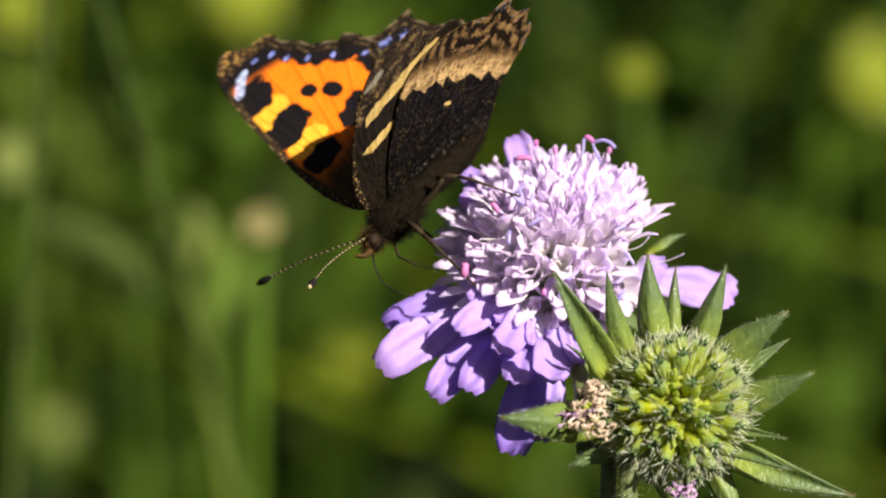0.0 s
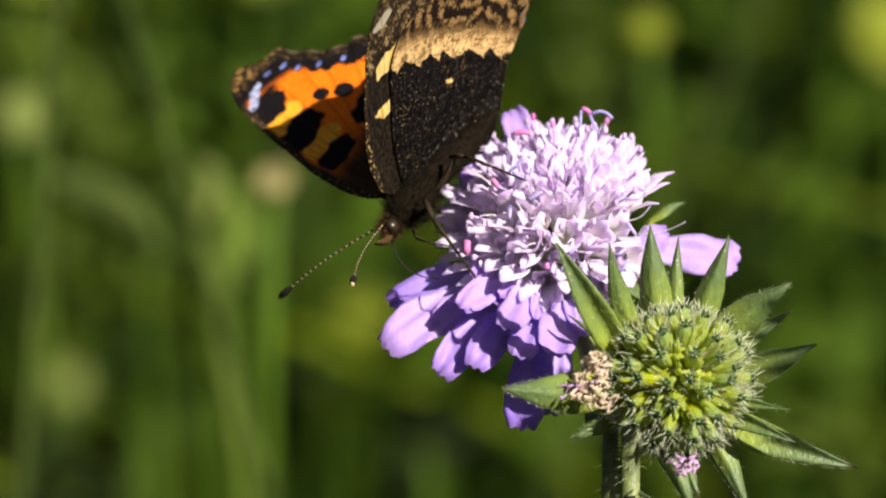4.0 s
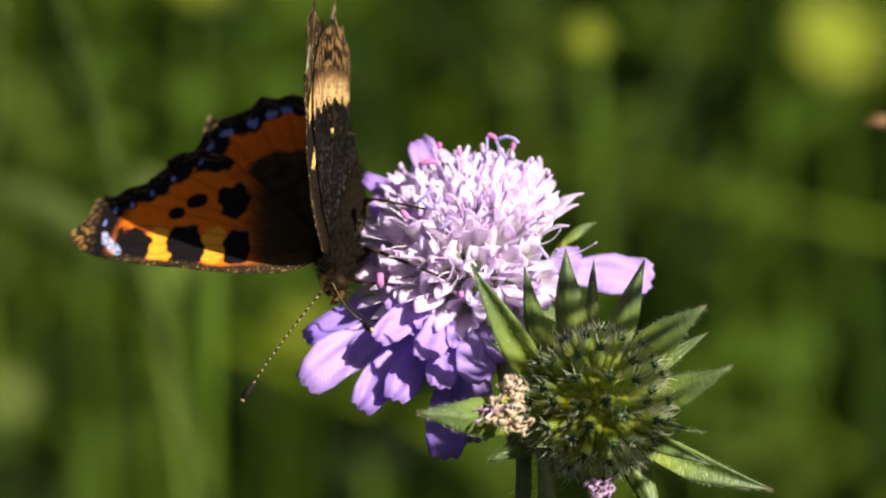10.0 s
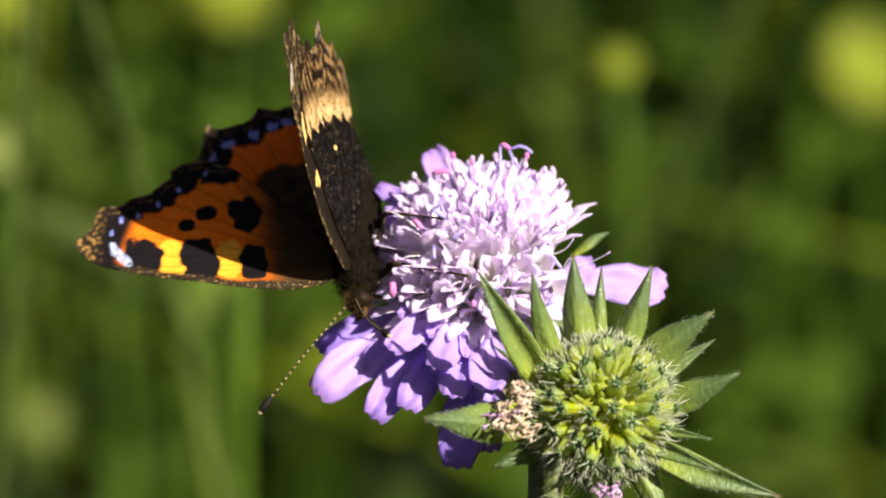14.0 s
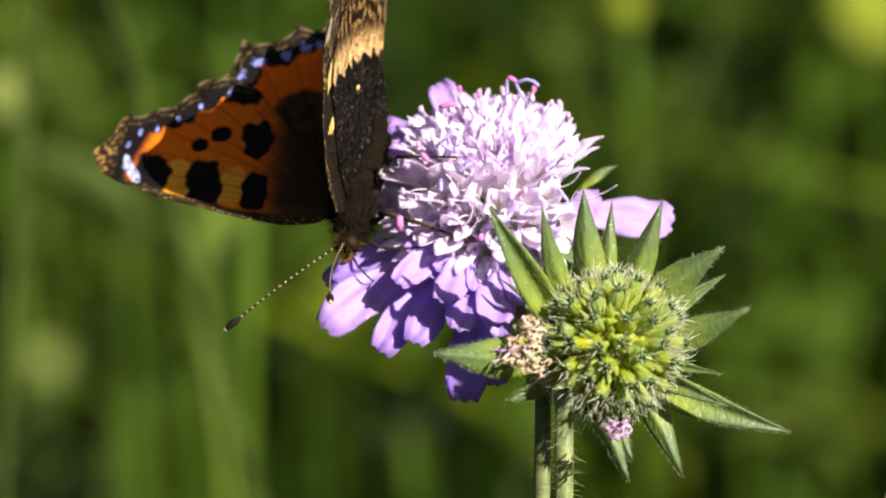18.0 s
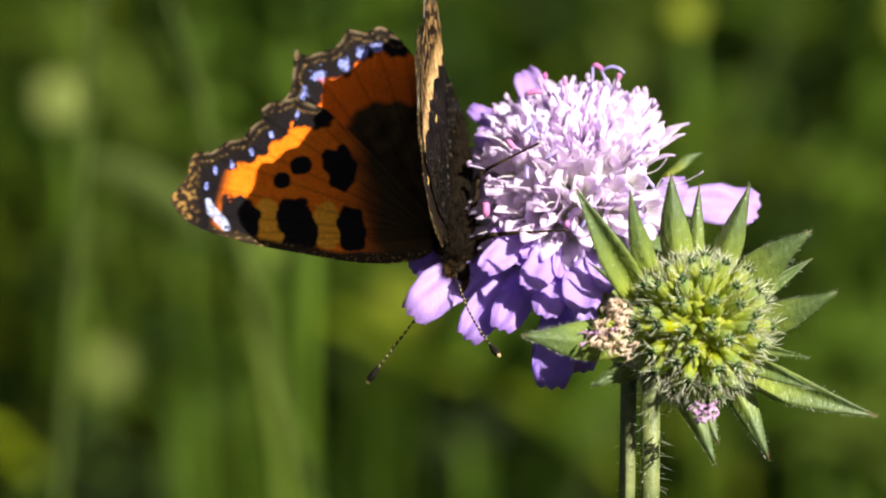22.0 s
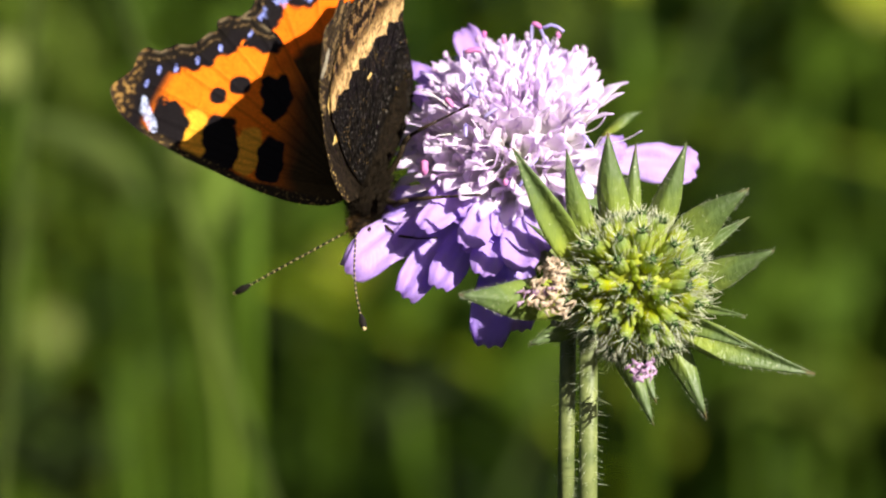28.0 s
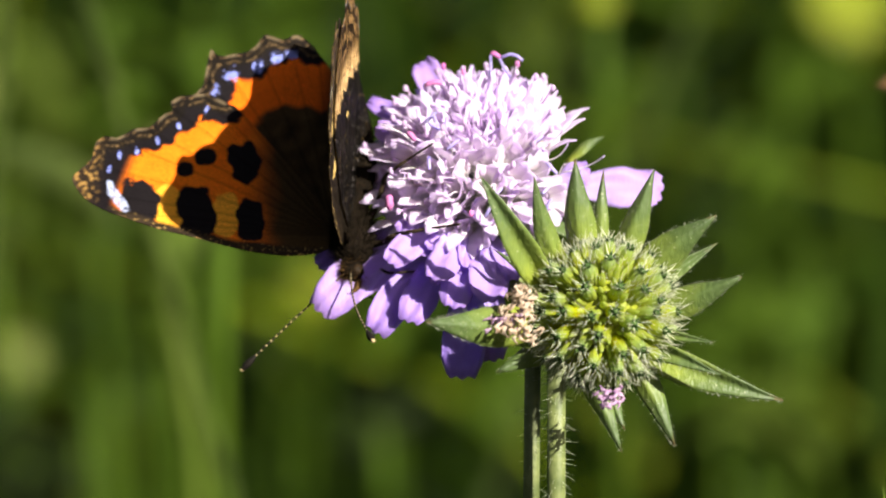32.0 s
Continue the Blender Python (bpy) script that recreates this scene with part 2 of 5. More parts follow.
# ---- mesh building ----
class Shape:
    """Collects points and faces; each point may carry a value along a petal."""

    def __init__(self):
        self.v, self.f, self.m, self.a = [], [], [], []

    def add(self, verts, faces, mat=0, along=None):
        n = len(self.v)
        self.v += [tuple(p) for p in verts]
        self.a += list(along) if along is not None else [0.0] * len(verts)
        self.f += [tuple(i + n for i in f) for f in faces]
        self.m += [mat] * len(faces)

    def tube(self, pts, radii, seg=8, mat=0, cap=True):
        pts = [Vector(p) for p in pts]
        verts, faces = [], []
        up = Vector((0.31, 0.52, 0.79))
        for i, p in enumerate(pts):
            d = (pts[min(i + 1, len(pts) - 1)] - pts[max(i - 1, 0)]).normalized()
            if abs(d.dot(up)) > 0.95:
                up = Vector((0.9, -0.3, 0.2))
            a = d.cross(up).normalized()
            b = d.cross(a)
            up = -b if b.dot(up) < 0 else b
            b = d.cross(a)
            for k in range(seg):
                w = 2 * math.pi * k / seg
                verts.append(p + radii[i] * (math.cos(w) * a + math.sin(w) * b))
        for i in range(len(pts) - 1):
            for k in range(seg):
                faces.append((i * seg + k, i * seg + (k + 1) % seg, (i + 1) * seg + (k + 1) % seg, (i + 1) * seg + k))
        if cap:
            faces.append(tuple(range(seg - 1, -1, -1)))
            faces.append(tuple((len(pts) - 1) * seg + k for k in range(seg)))
        n = max(1, len(pts) - 1)
        self.add(verts, faces, mat, [i / n for i in range(len(pts)) for _ in range(seg)])

    def hair(self, p, d, length, r, mat=0, bend=None):
        p, d = Vector(p), Vector(d).normalized()
        a = d.orthogonal().normalized()
        b = d.cross(a)
        verts = [p + r * (math.cos(w) * a + math.sin(w) * b) for w in (0, 2.1, 4.2)]
        mid = p + d * length * 0.55
        tip = p + d * length + (Vector(bend) if bend else Vector())
        verts += [mid + 0.6 * r * (math.cos(w) * a + math.sin(w) * b) for w in (0, 2.1, 4.2)] + [tip]
        f = [(0, 1, 4, 3), (1, 2, 5, 4), (2, 0, 3, 5), (3, 4, 6), (4, 5, 6), (5, 3, 6)]
        self.add(verts, f, mat, [0, 0, 0, 0.5, 0.5, 0.5, 1])

    def ball(self, c, r, mat=0, nu=14, nv=9, wobble=0.0):
        """An ellipsoid; r: three radii."""
        c = Vector(c)
        verts, faces = [], []
        for j in range(nv + 1):
            ph = math.pi * j / nv
            for i in range(nu):
                w = 2 * math.pi * i / nu
                d = Vector((math.sin(ph) * math.cos(w), math.sin(ph) * math.sin(w), math.cos(ph)))
                k = 1 + wobble * noise.noise(d * 2.3 + c)
                verts.append(c + Vector((d.x * r[0] * k, d.y * r[1] * k, d.z * r[2] * k)))
        for j in range(nv):
            for i in range(nu):
                faces.append((j * nu + i, (j + 1) * nu + i, (j + 1) * nu + (i + 1) % nu, j * nu + (i + 1) % nu))
        self.add(verts, faces, mat)

    def blade(self, path, widths, side, thick, fold=0.0, ruffle=0.0, cols=4, mat=0, seed=0, a0=0.0, pleat=0.0, notch=0.0):
        """A petal or leaf: a path of points, half widths, the way to its side, thickness, fold along the midrib."""
        path = [Vector(p) for p in path]
        n = len(path)
        verts, along = [], []
        for layer in (1, -1):
            for i, p in enumerate(path):
                d = (path[min(i + 1, n - 1)] - path[max(i - 1, 0)]).normalized()
                s = (Vector(side) - d * d.dot(Vector(side))).normalized()
                up = s.cross(d)
                for k in range(cols + 1):
                    u = 2 * k / cols - 1
                    h = fold * abs(u) * widths[i]
                    h += ruffle * widths[i] * noise.noise((u * 1.6 + seed * 3.7, i * 0.55, seed * 1.3)) * (0.3 + abs(u))
                    h += pleat * widths[i] * math.sin(u * 7.0 + seed) * min(1.0, i / 3)
                    edge = 1.0 - 0.75 * (abs(u) > 0.99)
                    if i == n - 1 and notch:
                        p = path[i] - d * notch * widths[i] * (0.5 + 0.5 * math.cos(u * 8.0 + seed) + 0.8 * u * u)
                    verts.append(p + s * u * widths[i] + up * (h + layer * thick * 0.5 * edge))
                    along.append(a0 + (1 - a0) * i / (n - 1))
        faces = []
        c, size = cols + 1, n * (cols + 1)
        for i in range(n - 1):
            for k in range(cols):
                q = (i * c + k, i * c + k + 1, (i + 1) * c + k + 1, (i + 1) * c + k)
                faces.append(q)
                faces.append(tuple(size + j for j in reversed(q)))
            faces.append((i * c, (i + 1) * c, size + (i + 1) * c, size + i * c))
            faces.append((i * c + cols, size + i * c + cols, size + (i + 1) * c + cols, (i + 1) * c + cols))
        for k in range(cols):
            faces.append((k + 1, k, size + k, size + k + 1))
            e = (n - 1) * c
            faces.append((e + k, e + k + 1, size + e + k + 1, size + e + k))
        self.add(verts, faces, mat, along)

    def mesh(self, name, mats, scale=MM, smooth=True):
        me = bpy.data.meshes.new(name)
        me.from_pydata([(x * scale, y * scale, z * scale) for x, y, z in self.v], [], self.f)
        for m in mats:
            me.materials.append(m)
        me.polygons.foreach_set("material_index", self.m)
        me.polygons.foreach_set("use_smooth", [smooth] * len(self.f))
        me.attributes.new("along", "FLOAT", "POINT").data.foreach_set("value", [float(v) for v in self.a])
        me.update()
        return me


def part(name, shape, mats, parent, label="", m=None, scale=MM):
    """Links a shape (or a ready mesh) as one mesh object under a thing or a part."""
    me = shape if isinstance(shape, bpy.types.Mesh) else shape.mesh(name, mats if isinstance(mats, (list, tuple)) else [mats], scale)
    ob = new(name, me)
    ob.parent = parent
    if m is not None:
        ob.matrix_basis = m
    if label:
        tagged(ob, label)
    return ob


def axis_pose(p, d, spin=0.0):
    """A pose (mm) at p whose z axis points along d."""
    q = Vector(d).to_track_quat("Z", "Y").to_matrix().to_4x4()
    return Matrix.Translation(Vector(p) * MM) @ q @ Matrix.Rotation(spin, 4, "Z")


def curve(a, b, bulge, n=8):
    """Points from a to b, bent by bulge at the middle."""
    a, b, bulge = Vector(a), Vector(b), Vector(bulge)
    return [a.lerp(b, i / n) + bulge * math.sin(math.pi * i / n) for i in range(n + 1)]


LEAF = [0.55, 0.78, 0.95, 1.0, 0.94, 0.8, 0.6, 0.36, 0.04]
BRACT = [0.7, 0.9, 1.05, 1.08, 0.98, 0.78, 0.54, 0.28, 0.02]
rng = random.Random(7)
DOWN = Vector((0, math.sin(radians(PITCH)), -math.cos(radians(PITCH))))  # straight down, in the view's frame


def px(x, y, depth=0.0):
    """Millimetres in the view's frame of a place in the first view, at a depth behind the middle plane."""
    k = (500 + depth) / 500 / 20
    return Vector(((x - 784) * k, depth, (441 - y) * k))


# ---- ground ----
g_me = bpy.data.meshes.new("ground")
bm = bmesh.new()
bmesh.ops.create_grid(bm, x_segments=160, y_segments=160, size=1.0)
for v in bm.verts:
    r = max(abs(v.co.x), abs(v.co.y))
    k = 2.5 * r + 57.5 * r ** 6
    v.co = Vector((v.co.x / max(r, 1e-6) * k, v.co.y / max(r, 1e-6) * k, 0))
    v.co.z = 0.012 * noise.noise(v.co * 6.0) + 0.02 * noise.noise(v.co * 1.3)
bm.to_mesh(g_me)
bm.free()
g_me.materials.append(M_GROUND)
tagged(new("ground", g_me), "dark mossy meadow soil under the grass", "ground", kind="structure")


def grass(name, count, zone, heights, widths, seed, mat=None, lean=0.25):
    """Many blades in one mesh; zone gives a place on the ground."""
    r = random.Random(seed)
    v, f = [], []
    for _ in range(count):
        x, y = zone(r)
        h, w = r.uniform(*heights), r.uniform(*widths)
        az, bend = r.uniform(0, 6.283), r.uniform(0.05, lean) * h
        turn = r.uniform(0, 6.283)
        sx, sy = math.cos(turn) * w, math.sin(turn) * w
        n = len(v)
        for i in range(5):
            k = i / 4
            cx, cy, cz = x + math.cos(az) * bend * k * k, y + math.sin(az) * bend * k * k, h * k * (1 - 0.12 * k) - 0.01
            ww = (1 - k ** 2) * 0.5 + 0.02
            v += [(cx - sx * ww, cy - sy * ww, cz), (cx + sx * ww, cy + sy * ww, cz)]
        for i in range(4):
            f.append((n + 2 * i, n + 2 * i + 1, n + 2 * i + 3, n + 2 * i + 2))
    me = bpy.data.meshes.new(name)
    me.from_pydata(v, [], f)
    me.materials.append(mat or M_GRASS)
    me.polygons.foreach_set("use_smooth", [True] * len(f))
    return tagged(new(name, me), "dense green meadow grass behind the flowers", "grass", kind="stuff")


def zone_back(r):
    y = r.uniform(0.72, 2.1)
    return r.uniform(-1, 1) * (0.16 + 0.22 * y), y


def zone_around(r):
    while True:
        w, k = r.uniform(0, 6.283), r.uniform(0.05, 1) ** 0.8 * 6.0
        x, y = k * math.cos(w), 0.9 + k * math.sin(w)
        if not (abs(x) < 0.2 and -1.1 < y < 0.3) and not (abs(x) < 0.16 + 0.22 * y and 0.4 <= y < 2.1):
            return x, y


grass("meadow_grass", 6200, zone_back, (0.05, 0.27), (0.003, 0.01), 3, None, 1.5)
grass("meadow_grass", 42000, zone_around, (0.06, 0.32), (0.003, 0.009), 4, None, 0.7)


# ---- wings ----
FORE = [(-0.4, 0.6), (1.5, 2.0), (4.5, 2.4), (7.7, 2.15), (10.3, 1.6), (13.0, 0.95), (15.6, 0.3), (18.1, -0.45), (20.5, -1.35), (22.4, -2.4),
        (23.6, -3.6), (24.2, -4.8), (23.5, -5.8), (22.7, -6.7), (22.5, -7.5), (22.4, -8.5), (21.7, -9.15), (20.5, -8.95), (19.8, -9.4), (19.0, -9.95),
        (17.7, -10.1), (17.2, -10.6), (16.4, -11.45), (15.7, -11.9), (15.9, -12.7), (15.0, -13.35), (13.5, -13.6), (12.4, -13.65), (11.0, -12.9),
        (9.7, -12.2), (4.3, -6.3), (-0.3, -0.6)]
HIND = [(-0.4, -0.4), (6.0, -0.9), (11.0, -2.0), (14.5, -2.9), (16.8, -4.6), (17.4, -7.5), (16.3, -10.6), (14.2, -13.2), (13.2, -14.6), (13.0, -16.2),
        (12.9, -17.6), (12.7, -18.5), (12.2, -17.9), (11.5, -17.8), (10.5, -18.1), (9.5, -18.3), (8.7, -18.9), (8.0, -20.2), (7.2, -20.0), (6.2, -19.8),
        (5.1, -20.4), (4.2, -20.0), (3.4, -19.2), (2.2, -17.6), (0.2, -15.2), (-2.3, -12.4), (-3.6, -9.0), (-2.8, -4.0)]
FORE_RIM, HIND_RIM = FORE[10:29], HIND[7:23]


def smooth(e0, e1, x):
    k = min(1.0, max(0.0, (x - e0) / (e1 - e0)))
    return k * k * (3 - 2 * k)


def lerp3(a, b, k):
    return tuple(p + (q - p) * k for p, q in zip(a, b))


def rim_distance(rim, o, f):
    """Distance to the outer rim and the way along it."""
    best, way, run = 1e9, 0.0, 0.0
    for (x0, y0), (x1, y1) in zip(rim, rim[1:]):
        dx, dy = x1 - x0, y1 - y0
        ll = dx * dx + dy * dy
        k = min(1.0, max(0.0, ((o - x0) * dx + (f - y0) * dy) / ll))
        d = math.hypot(o - x0 - k * dx, f - y0 - k * dy)
        if d < best:
            best, way = d, run + k * math.sqrt(ll)
        run += math.sqrt(ll)
    return best, way


def blob(o, f, c, r, turn=0.0, seed=0.0, rough=0.22):
    """1 inside a ragged spot, 0 outside."""
    a = radians(turn)
    x, y = o - c[0], f - c[1]
    u = (x * math.cos(a) + y * math.sin(a)) / r[0]
    v = (-x * math.sin(a) + y * math.cos(a)) / r[1]
    d = (abs(u) ** 2.6 + abs(v) ** 2.6) ** (1 / 2.6) + rough * noise.noise((o * 0.9 + seed, f * 0.9, seed)) + 0.06 * noise.noise((o * 4, f * 4, seed))
    return 1 - smooth(0.93, 1.05, d)


ORANGE, YELLOW, BLACK = (0.84, 0.145, 0.006), (0.85, 0.37, 0.03), (0.009, 0.007, 0.008)
BROWN, BLUE, WHITE = (0.1, 0.065, 0.03), (0.2, 0.24, 0.66), (0.8, 0.8, 0.88)
FORE_BLUE = [(20.9, -5.8), (20.1, -7.3), (18.6, -7.6), (16.8, -8.7), (15.0, -10.3), (12.6, -12.1)]
HIND_BLUE = [(12.2, -14.2), (10.7, -15.9), (8.4, -17.0), (6.7, -18.0), (5.4, -18.5)]


def margin(c, d, way, o, f, brown_to, black_to, blues, blue_r):
    """The scalloped brown rim, the black band within it and the blue crescents."""
    n = noise.noise((o * 1.7, f * 1.7, 3.0))
    if d < black_to + 0.3 * n + 0.5:
        c = lerp3(c, BLACK, 1 - smooth(black_to - 0.15, black_to + 0.25, d + 0.35 * n + 0.25 * math.sin(way * 2.6)))
    for i, b in enumerate(blues):
        if abs(o - b[0]) < 1.5 and abs(f - b[1]) < 1.5:
            u = math.hypot((o - b[0]) / blue_r[0], (f - b[1]) / blue_r[1])
            k = smooth(0.3, 0.6, 1.25 - 0.75 * u + 0.75 * noise.noise((o * 2.4 + i, f * 2.4, 6.0)) + 0.3 * noise.noise((o * 7, f * 7, 2)))
            ax, ay = b[0] - 8.0, b[1] + 8.0
            al = math.hypot(ax, ay)
            k *= 1 - 0.9 * blob(o, f, (b[0] + ax / al * 0.62, b[1] + ay / al * 0.62), (0.42, 0.42), 0, i * 3.0, 0.4)
            c = lerp3(c, lerp3(BLUE, WHITE, 0.6 * max(0.0, noise.noise((o * 5, f * 5, 1)))), k * smooth(-0.5, 0.0, noise.noise((o * 6, f * 6, 4))))
    k = 1 - smooth(brown_to - 0.3, brown_to + 0.1, d + 0.22 * n)
    stripe = 0.5 + 0.5 * math.sin(d * 9.0 + 1.2 * math.sin(way * 2.6))
    tone = lerp3((0.011, 0.008, 0.006), (0.2, 0.125, 0.055), smooth(0.5, 0.95, 0.45 * stripe + 0.4 * (0.5 + noise.noise((o * 3.4, f * 3.4, 9))) + 0.2 * noise.noise((o * 8, f * 8, 2))))
    # dark vein ends and pale fringes between them
    beat = abs(math.sin(way * 1.35 + 0.4))
    tone = lerp3(tone, (0.22, 0.17, 0.1), 0.5 * smooth(0.55, 0.9, beat + 0.3 * n) * (1 - smooth(0.12, 0.4, d)))
    tone = lerp3(tone, (0.008, 0.006, 0.005), 1 - smooth(0.1, 0.26, beat))
    return lerp3(c, tone, k)


def fore_upper(o, f):
    d, way = rim_distance(FORE_RIM, o, f)
    n = noise.noise((o * 0.5, f * 0.5, 2.0))
    c = lerp3(ORANGE, (0.8, 0.2, 0.01), 0.5 + 0.5 * n)
    c = lerp3(c, (0.62, 0.12, 0.008), 0.7 * smooth(9.0, 5.0, o))
    for b, r, t in (((15.1, -1.9), (1.3, 2.4), 12), ((10.0, -1.4), (1.25, 2.2), 8)):
        c = lerp3(c, YELLOW, blob(o, f, b, r, t, 1.0))
    base = smooth(8.6, 4.6, o + 0.1 * f + 0.8 * n)
    c = lerp3(c, (0.06, 0.034, 0.012), base)
    for i, (b, r, t) in enumerate((((17.9, -2.2), (1.75, 2.6), 8), ((12.6, -1.2), (1.65, 2.9), 20), ((7.7, -0.9), (1.25, 2.1), 8),
                                   ((14.0, -5.9), (0.8, 0.76), 0), ((12.3, -7.2), (0.98, 0.86), 0), ((8.65, -6.8), (1.5, 2.05), 25))):
        c = lerp3(c, BLACK, blob(o, f, b, r, t, 3.0 + i * 4.0, 0.3 if i != 3 and i != 4 else 0.15))
    # the dark front edge, speckled with yellow
    front = 2.35 - 0.0128 * (o - 4) ** 2 if o > 4 else 2.3
    e = front - f
    c = lerp3(c, lerp3((0.03, 0.02, 0.012), (0.3, 0.19, 0.06), smooth(0.25, 0.5, noise.noise((o * 4.0, f * 4.0, 5)))), 1 - smooth(0.75, 1.25, e + 0.25 * n))
    tipk = smooth(19.0, 20.6, o - 0.25 * (f + 3))
    c = lerp3(c, BLACK, tipk)
    c = margin(c, d, way, o, f, 1.3, 2.5, FORE_BLUE, (0.2, 0.3))
    tip = smooth(21.3, 22.6, o)
    c = lerp3(c, lerp3((0.02, 0.013, 0.009), (0.3, 0.17, 0.05), smooth(-0.05, 0.4, noise.noise((o * 2.2, f * 2.2, 21)))), tip * 0.9)
    k = blob(o, f, (20.0, -3.0), (0.48, 1.6), 37, 31.0, 0.7)
    return lerp3(c, (0.42, 0.47, 0.7), k * (0.15 + 0.85 * smooth(-0.35, 0.05, noise.noise((o * 6.0, f * 2.0, 3.0)))))


def hind_upper(o, f):
    d, way = rim_distance(HIND_RIM, o, f)
    n = noise.noise((o * 0.7, f * 0.7, 12.0))
    c = lerp3((0.035, 0.02, 0.007), (0.075, 0.043, 0.015), 0.5 + n)
    c = lerp3(c, ORANGE, (1 - smooth(5.9, 6.8, d + 0.7 * n)) * smooth(1.0, 3.0, o) * (1 - smooth(12.5, 14.0, o)))
    return margin(c, d, way, o, f, 1.25, 2.75 - 0.9 * smooth(7.5, 4.5, o), HIND_BLUE, (0.5, 0.62))


def fore_under(o, f):
    d, way = rim_distance(FORE_RIM, o, f)
    n = noise.noise((o * 0.8, f * 0.8, 32.0))
    fine = noise.noise((o * 2.0, f * 4.5, 33.0)) + 0.5 * noise.noise((o * 6.0, f * 9.0, 3.0))
    c = lerp3((0.006, 0.0045, 0.0035), (0.026, 0.018, 0.011), smooth(-0.4, 0.6, fine))
    cream = lerp3((0.56, 0.36, 0.1), (0.78, 0.56, 0.22), 0.5 + n)
    for b, r, t, seed in (((15.2, -5.6), (1.15, 5.2), 4, 43.0), ((9.9, -2.2), (0.75, 2.3), 6, 47.0)):
        c = lerp3(c, cream, blob(o, f, b, r, t, seed, 0.45))
    outer = lerp3((0.016, 0.011, 0.007), (0.26, 0.17, 0.075), smooth(0.0, 0.75, fine + 0.9 * n))
    outer = lerp3(outer, (0.4, 0.36, 0.27), blob(o, f, (20.6, -3.2), (0.6, 1.2), 35, 8.0, 0.9) * 0.8)
    c = lerp3(c, outer, smooth(16.0, 17.0, o + 1.2 * n))
    front = 2.35 - 0.0128 * (o - 4) ** 2 if o > 4 else 2.3
    return lerp3(c, lerp3((0.014, 0.009, 0.006), (0.4, 0.27, 0.1), smooth(0.1, 0.45, noise.noise((o * 2.4, f * 6.0, 5)))), 1 - smooth(0.4, 0.8, front - f))


def hind_under(o, f):
    d, way = rim_distance(HIND_RIM, o, f)
    n = noise.noise((o * 0.8, f * 0.8, 52.0))
    fine = noise.noise((o * 2.0, f * 7.0, 53.0))
    ripple = noise.noise((o * 6.5, f * 2.4, 57.0))
    # the dark inner half ends in a jagged line
    edge = 15.2 - 0.45 * abs(f) - 0.0235 * f * f
    saw = abs(((f + 1.2 * noise.noise((f * 0.35, 2.0, 5.0))) * 0.42) % 1.0 - 0.5) * 2
    teeth = 1.5 * (saw ** 0.7 - 0.6) + 0.4 * noise.noise((f * 1.3, 7.0, 1.0)) + 0.25 * noise.noise((f * 5.0, 7.0, o))
    dark = lerp3((0.0014, 0.0011, 0.001), (0.0095, 0.0072, 0.0056), smooth(-0.35, 0.6, noise.noise((o * 1.3, f * 4.5, 2.0)) + 0.5 * noise.noise((o * 4.0, f * 9.0, 6.0)) + 0.4 * n))
    speck = noise.noise((o * 5.5, f * 9.5, 71.0)) + 0.25 * noise.noise((o * 14, f * 14, 1))
    dark = lerp3(dark, (0.3, 0.19, 0.065), smooth(0.64, 0.76, speck + 0.5 * noise.noise((o * 0.45, f * 0.6, 15.0)) - 0.03))
    dark = lerp3(dark, (0.085, 0.075, 0.07), 0.8 * smooth(0.38, 0.55, noise.noise((o * 4.3, f * 4.3, 88.0))))
    pale = lerp3((0.13, 0.07, 0.025), (0.66, 0.43, 0.19), smooth(-0.5, 0.45, ripple + 0.7 * n - 0.12 * (o - edge - 1.5)))
    rim = lerp3((0.01, 0.006, 0.004), (0.24, 0.14, 0.055), smooth(-0.05, 0.7, fine + n + 0.45 * math.sin(d * 4.2 + 0.9 * math.sin(way * 2.2))))
    out = lerp3(pale, rim, smooth(2.2, 4.6, o - edge + 1.6 * n + 1.2 * ripple))
    out = lerp3(out, (0.26, 0.27, 0.3), 0.7 * smooth(0.3, 0.5, noise.noise((way * 1.5, d * 3.0, 4.0))) * (1 - smooth(0.6, 1.3, d)))
    c = lerp3(dark, out, smooth(-0.1, 0.12, o - edge - teeth))
    c = lerp3(c, (0.66, 0.46, 0.16), blob(o, f, (5.7, -8.9), (0.55, 0.22), 40, 5.0))
    return lerp3(c, (0.05, 0.034, 0.02), smooth(-3.1, -3.7, o + 0.4 * n) * 0.7)


def resample(loop, n):
    """n points at even steps along a closed line, corners kept soft."""
    pts = [Vector((*p, 0)) for p in loop]
    size = len(pts)
    run = [0.0]
    for i in range(size):
        run.append(run[-1] + (pts[(i + 1) % size] - pts[i]).length)
    out, k = [], 0
    for i in range(n):
        s = run[-1] * i / n
        while run[k + 1] < s:
            k += 1
        t = (s - run[k]) / (run[k + 1] - run[k])
        p0, p1, p2, p3 = (pts[(k + j) % size] for j in (-1, 0, 1, 2))
        cat = 0.5 * ((2 * p1) + (p2 - p0) * t + (2 * p0 - 5 * p1 + 4 * p2 - p3) * t * t + (3 * p1 - p0 - 3 * p2 + p3) * t ** 3)
        out.append(cat.lerp(p1.lerp(p2, t), 0.45))
    return out


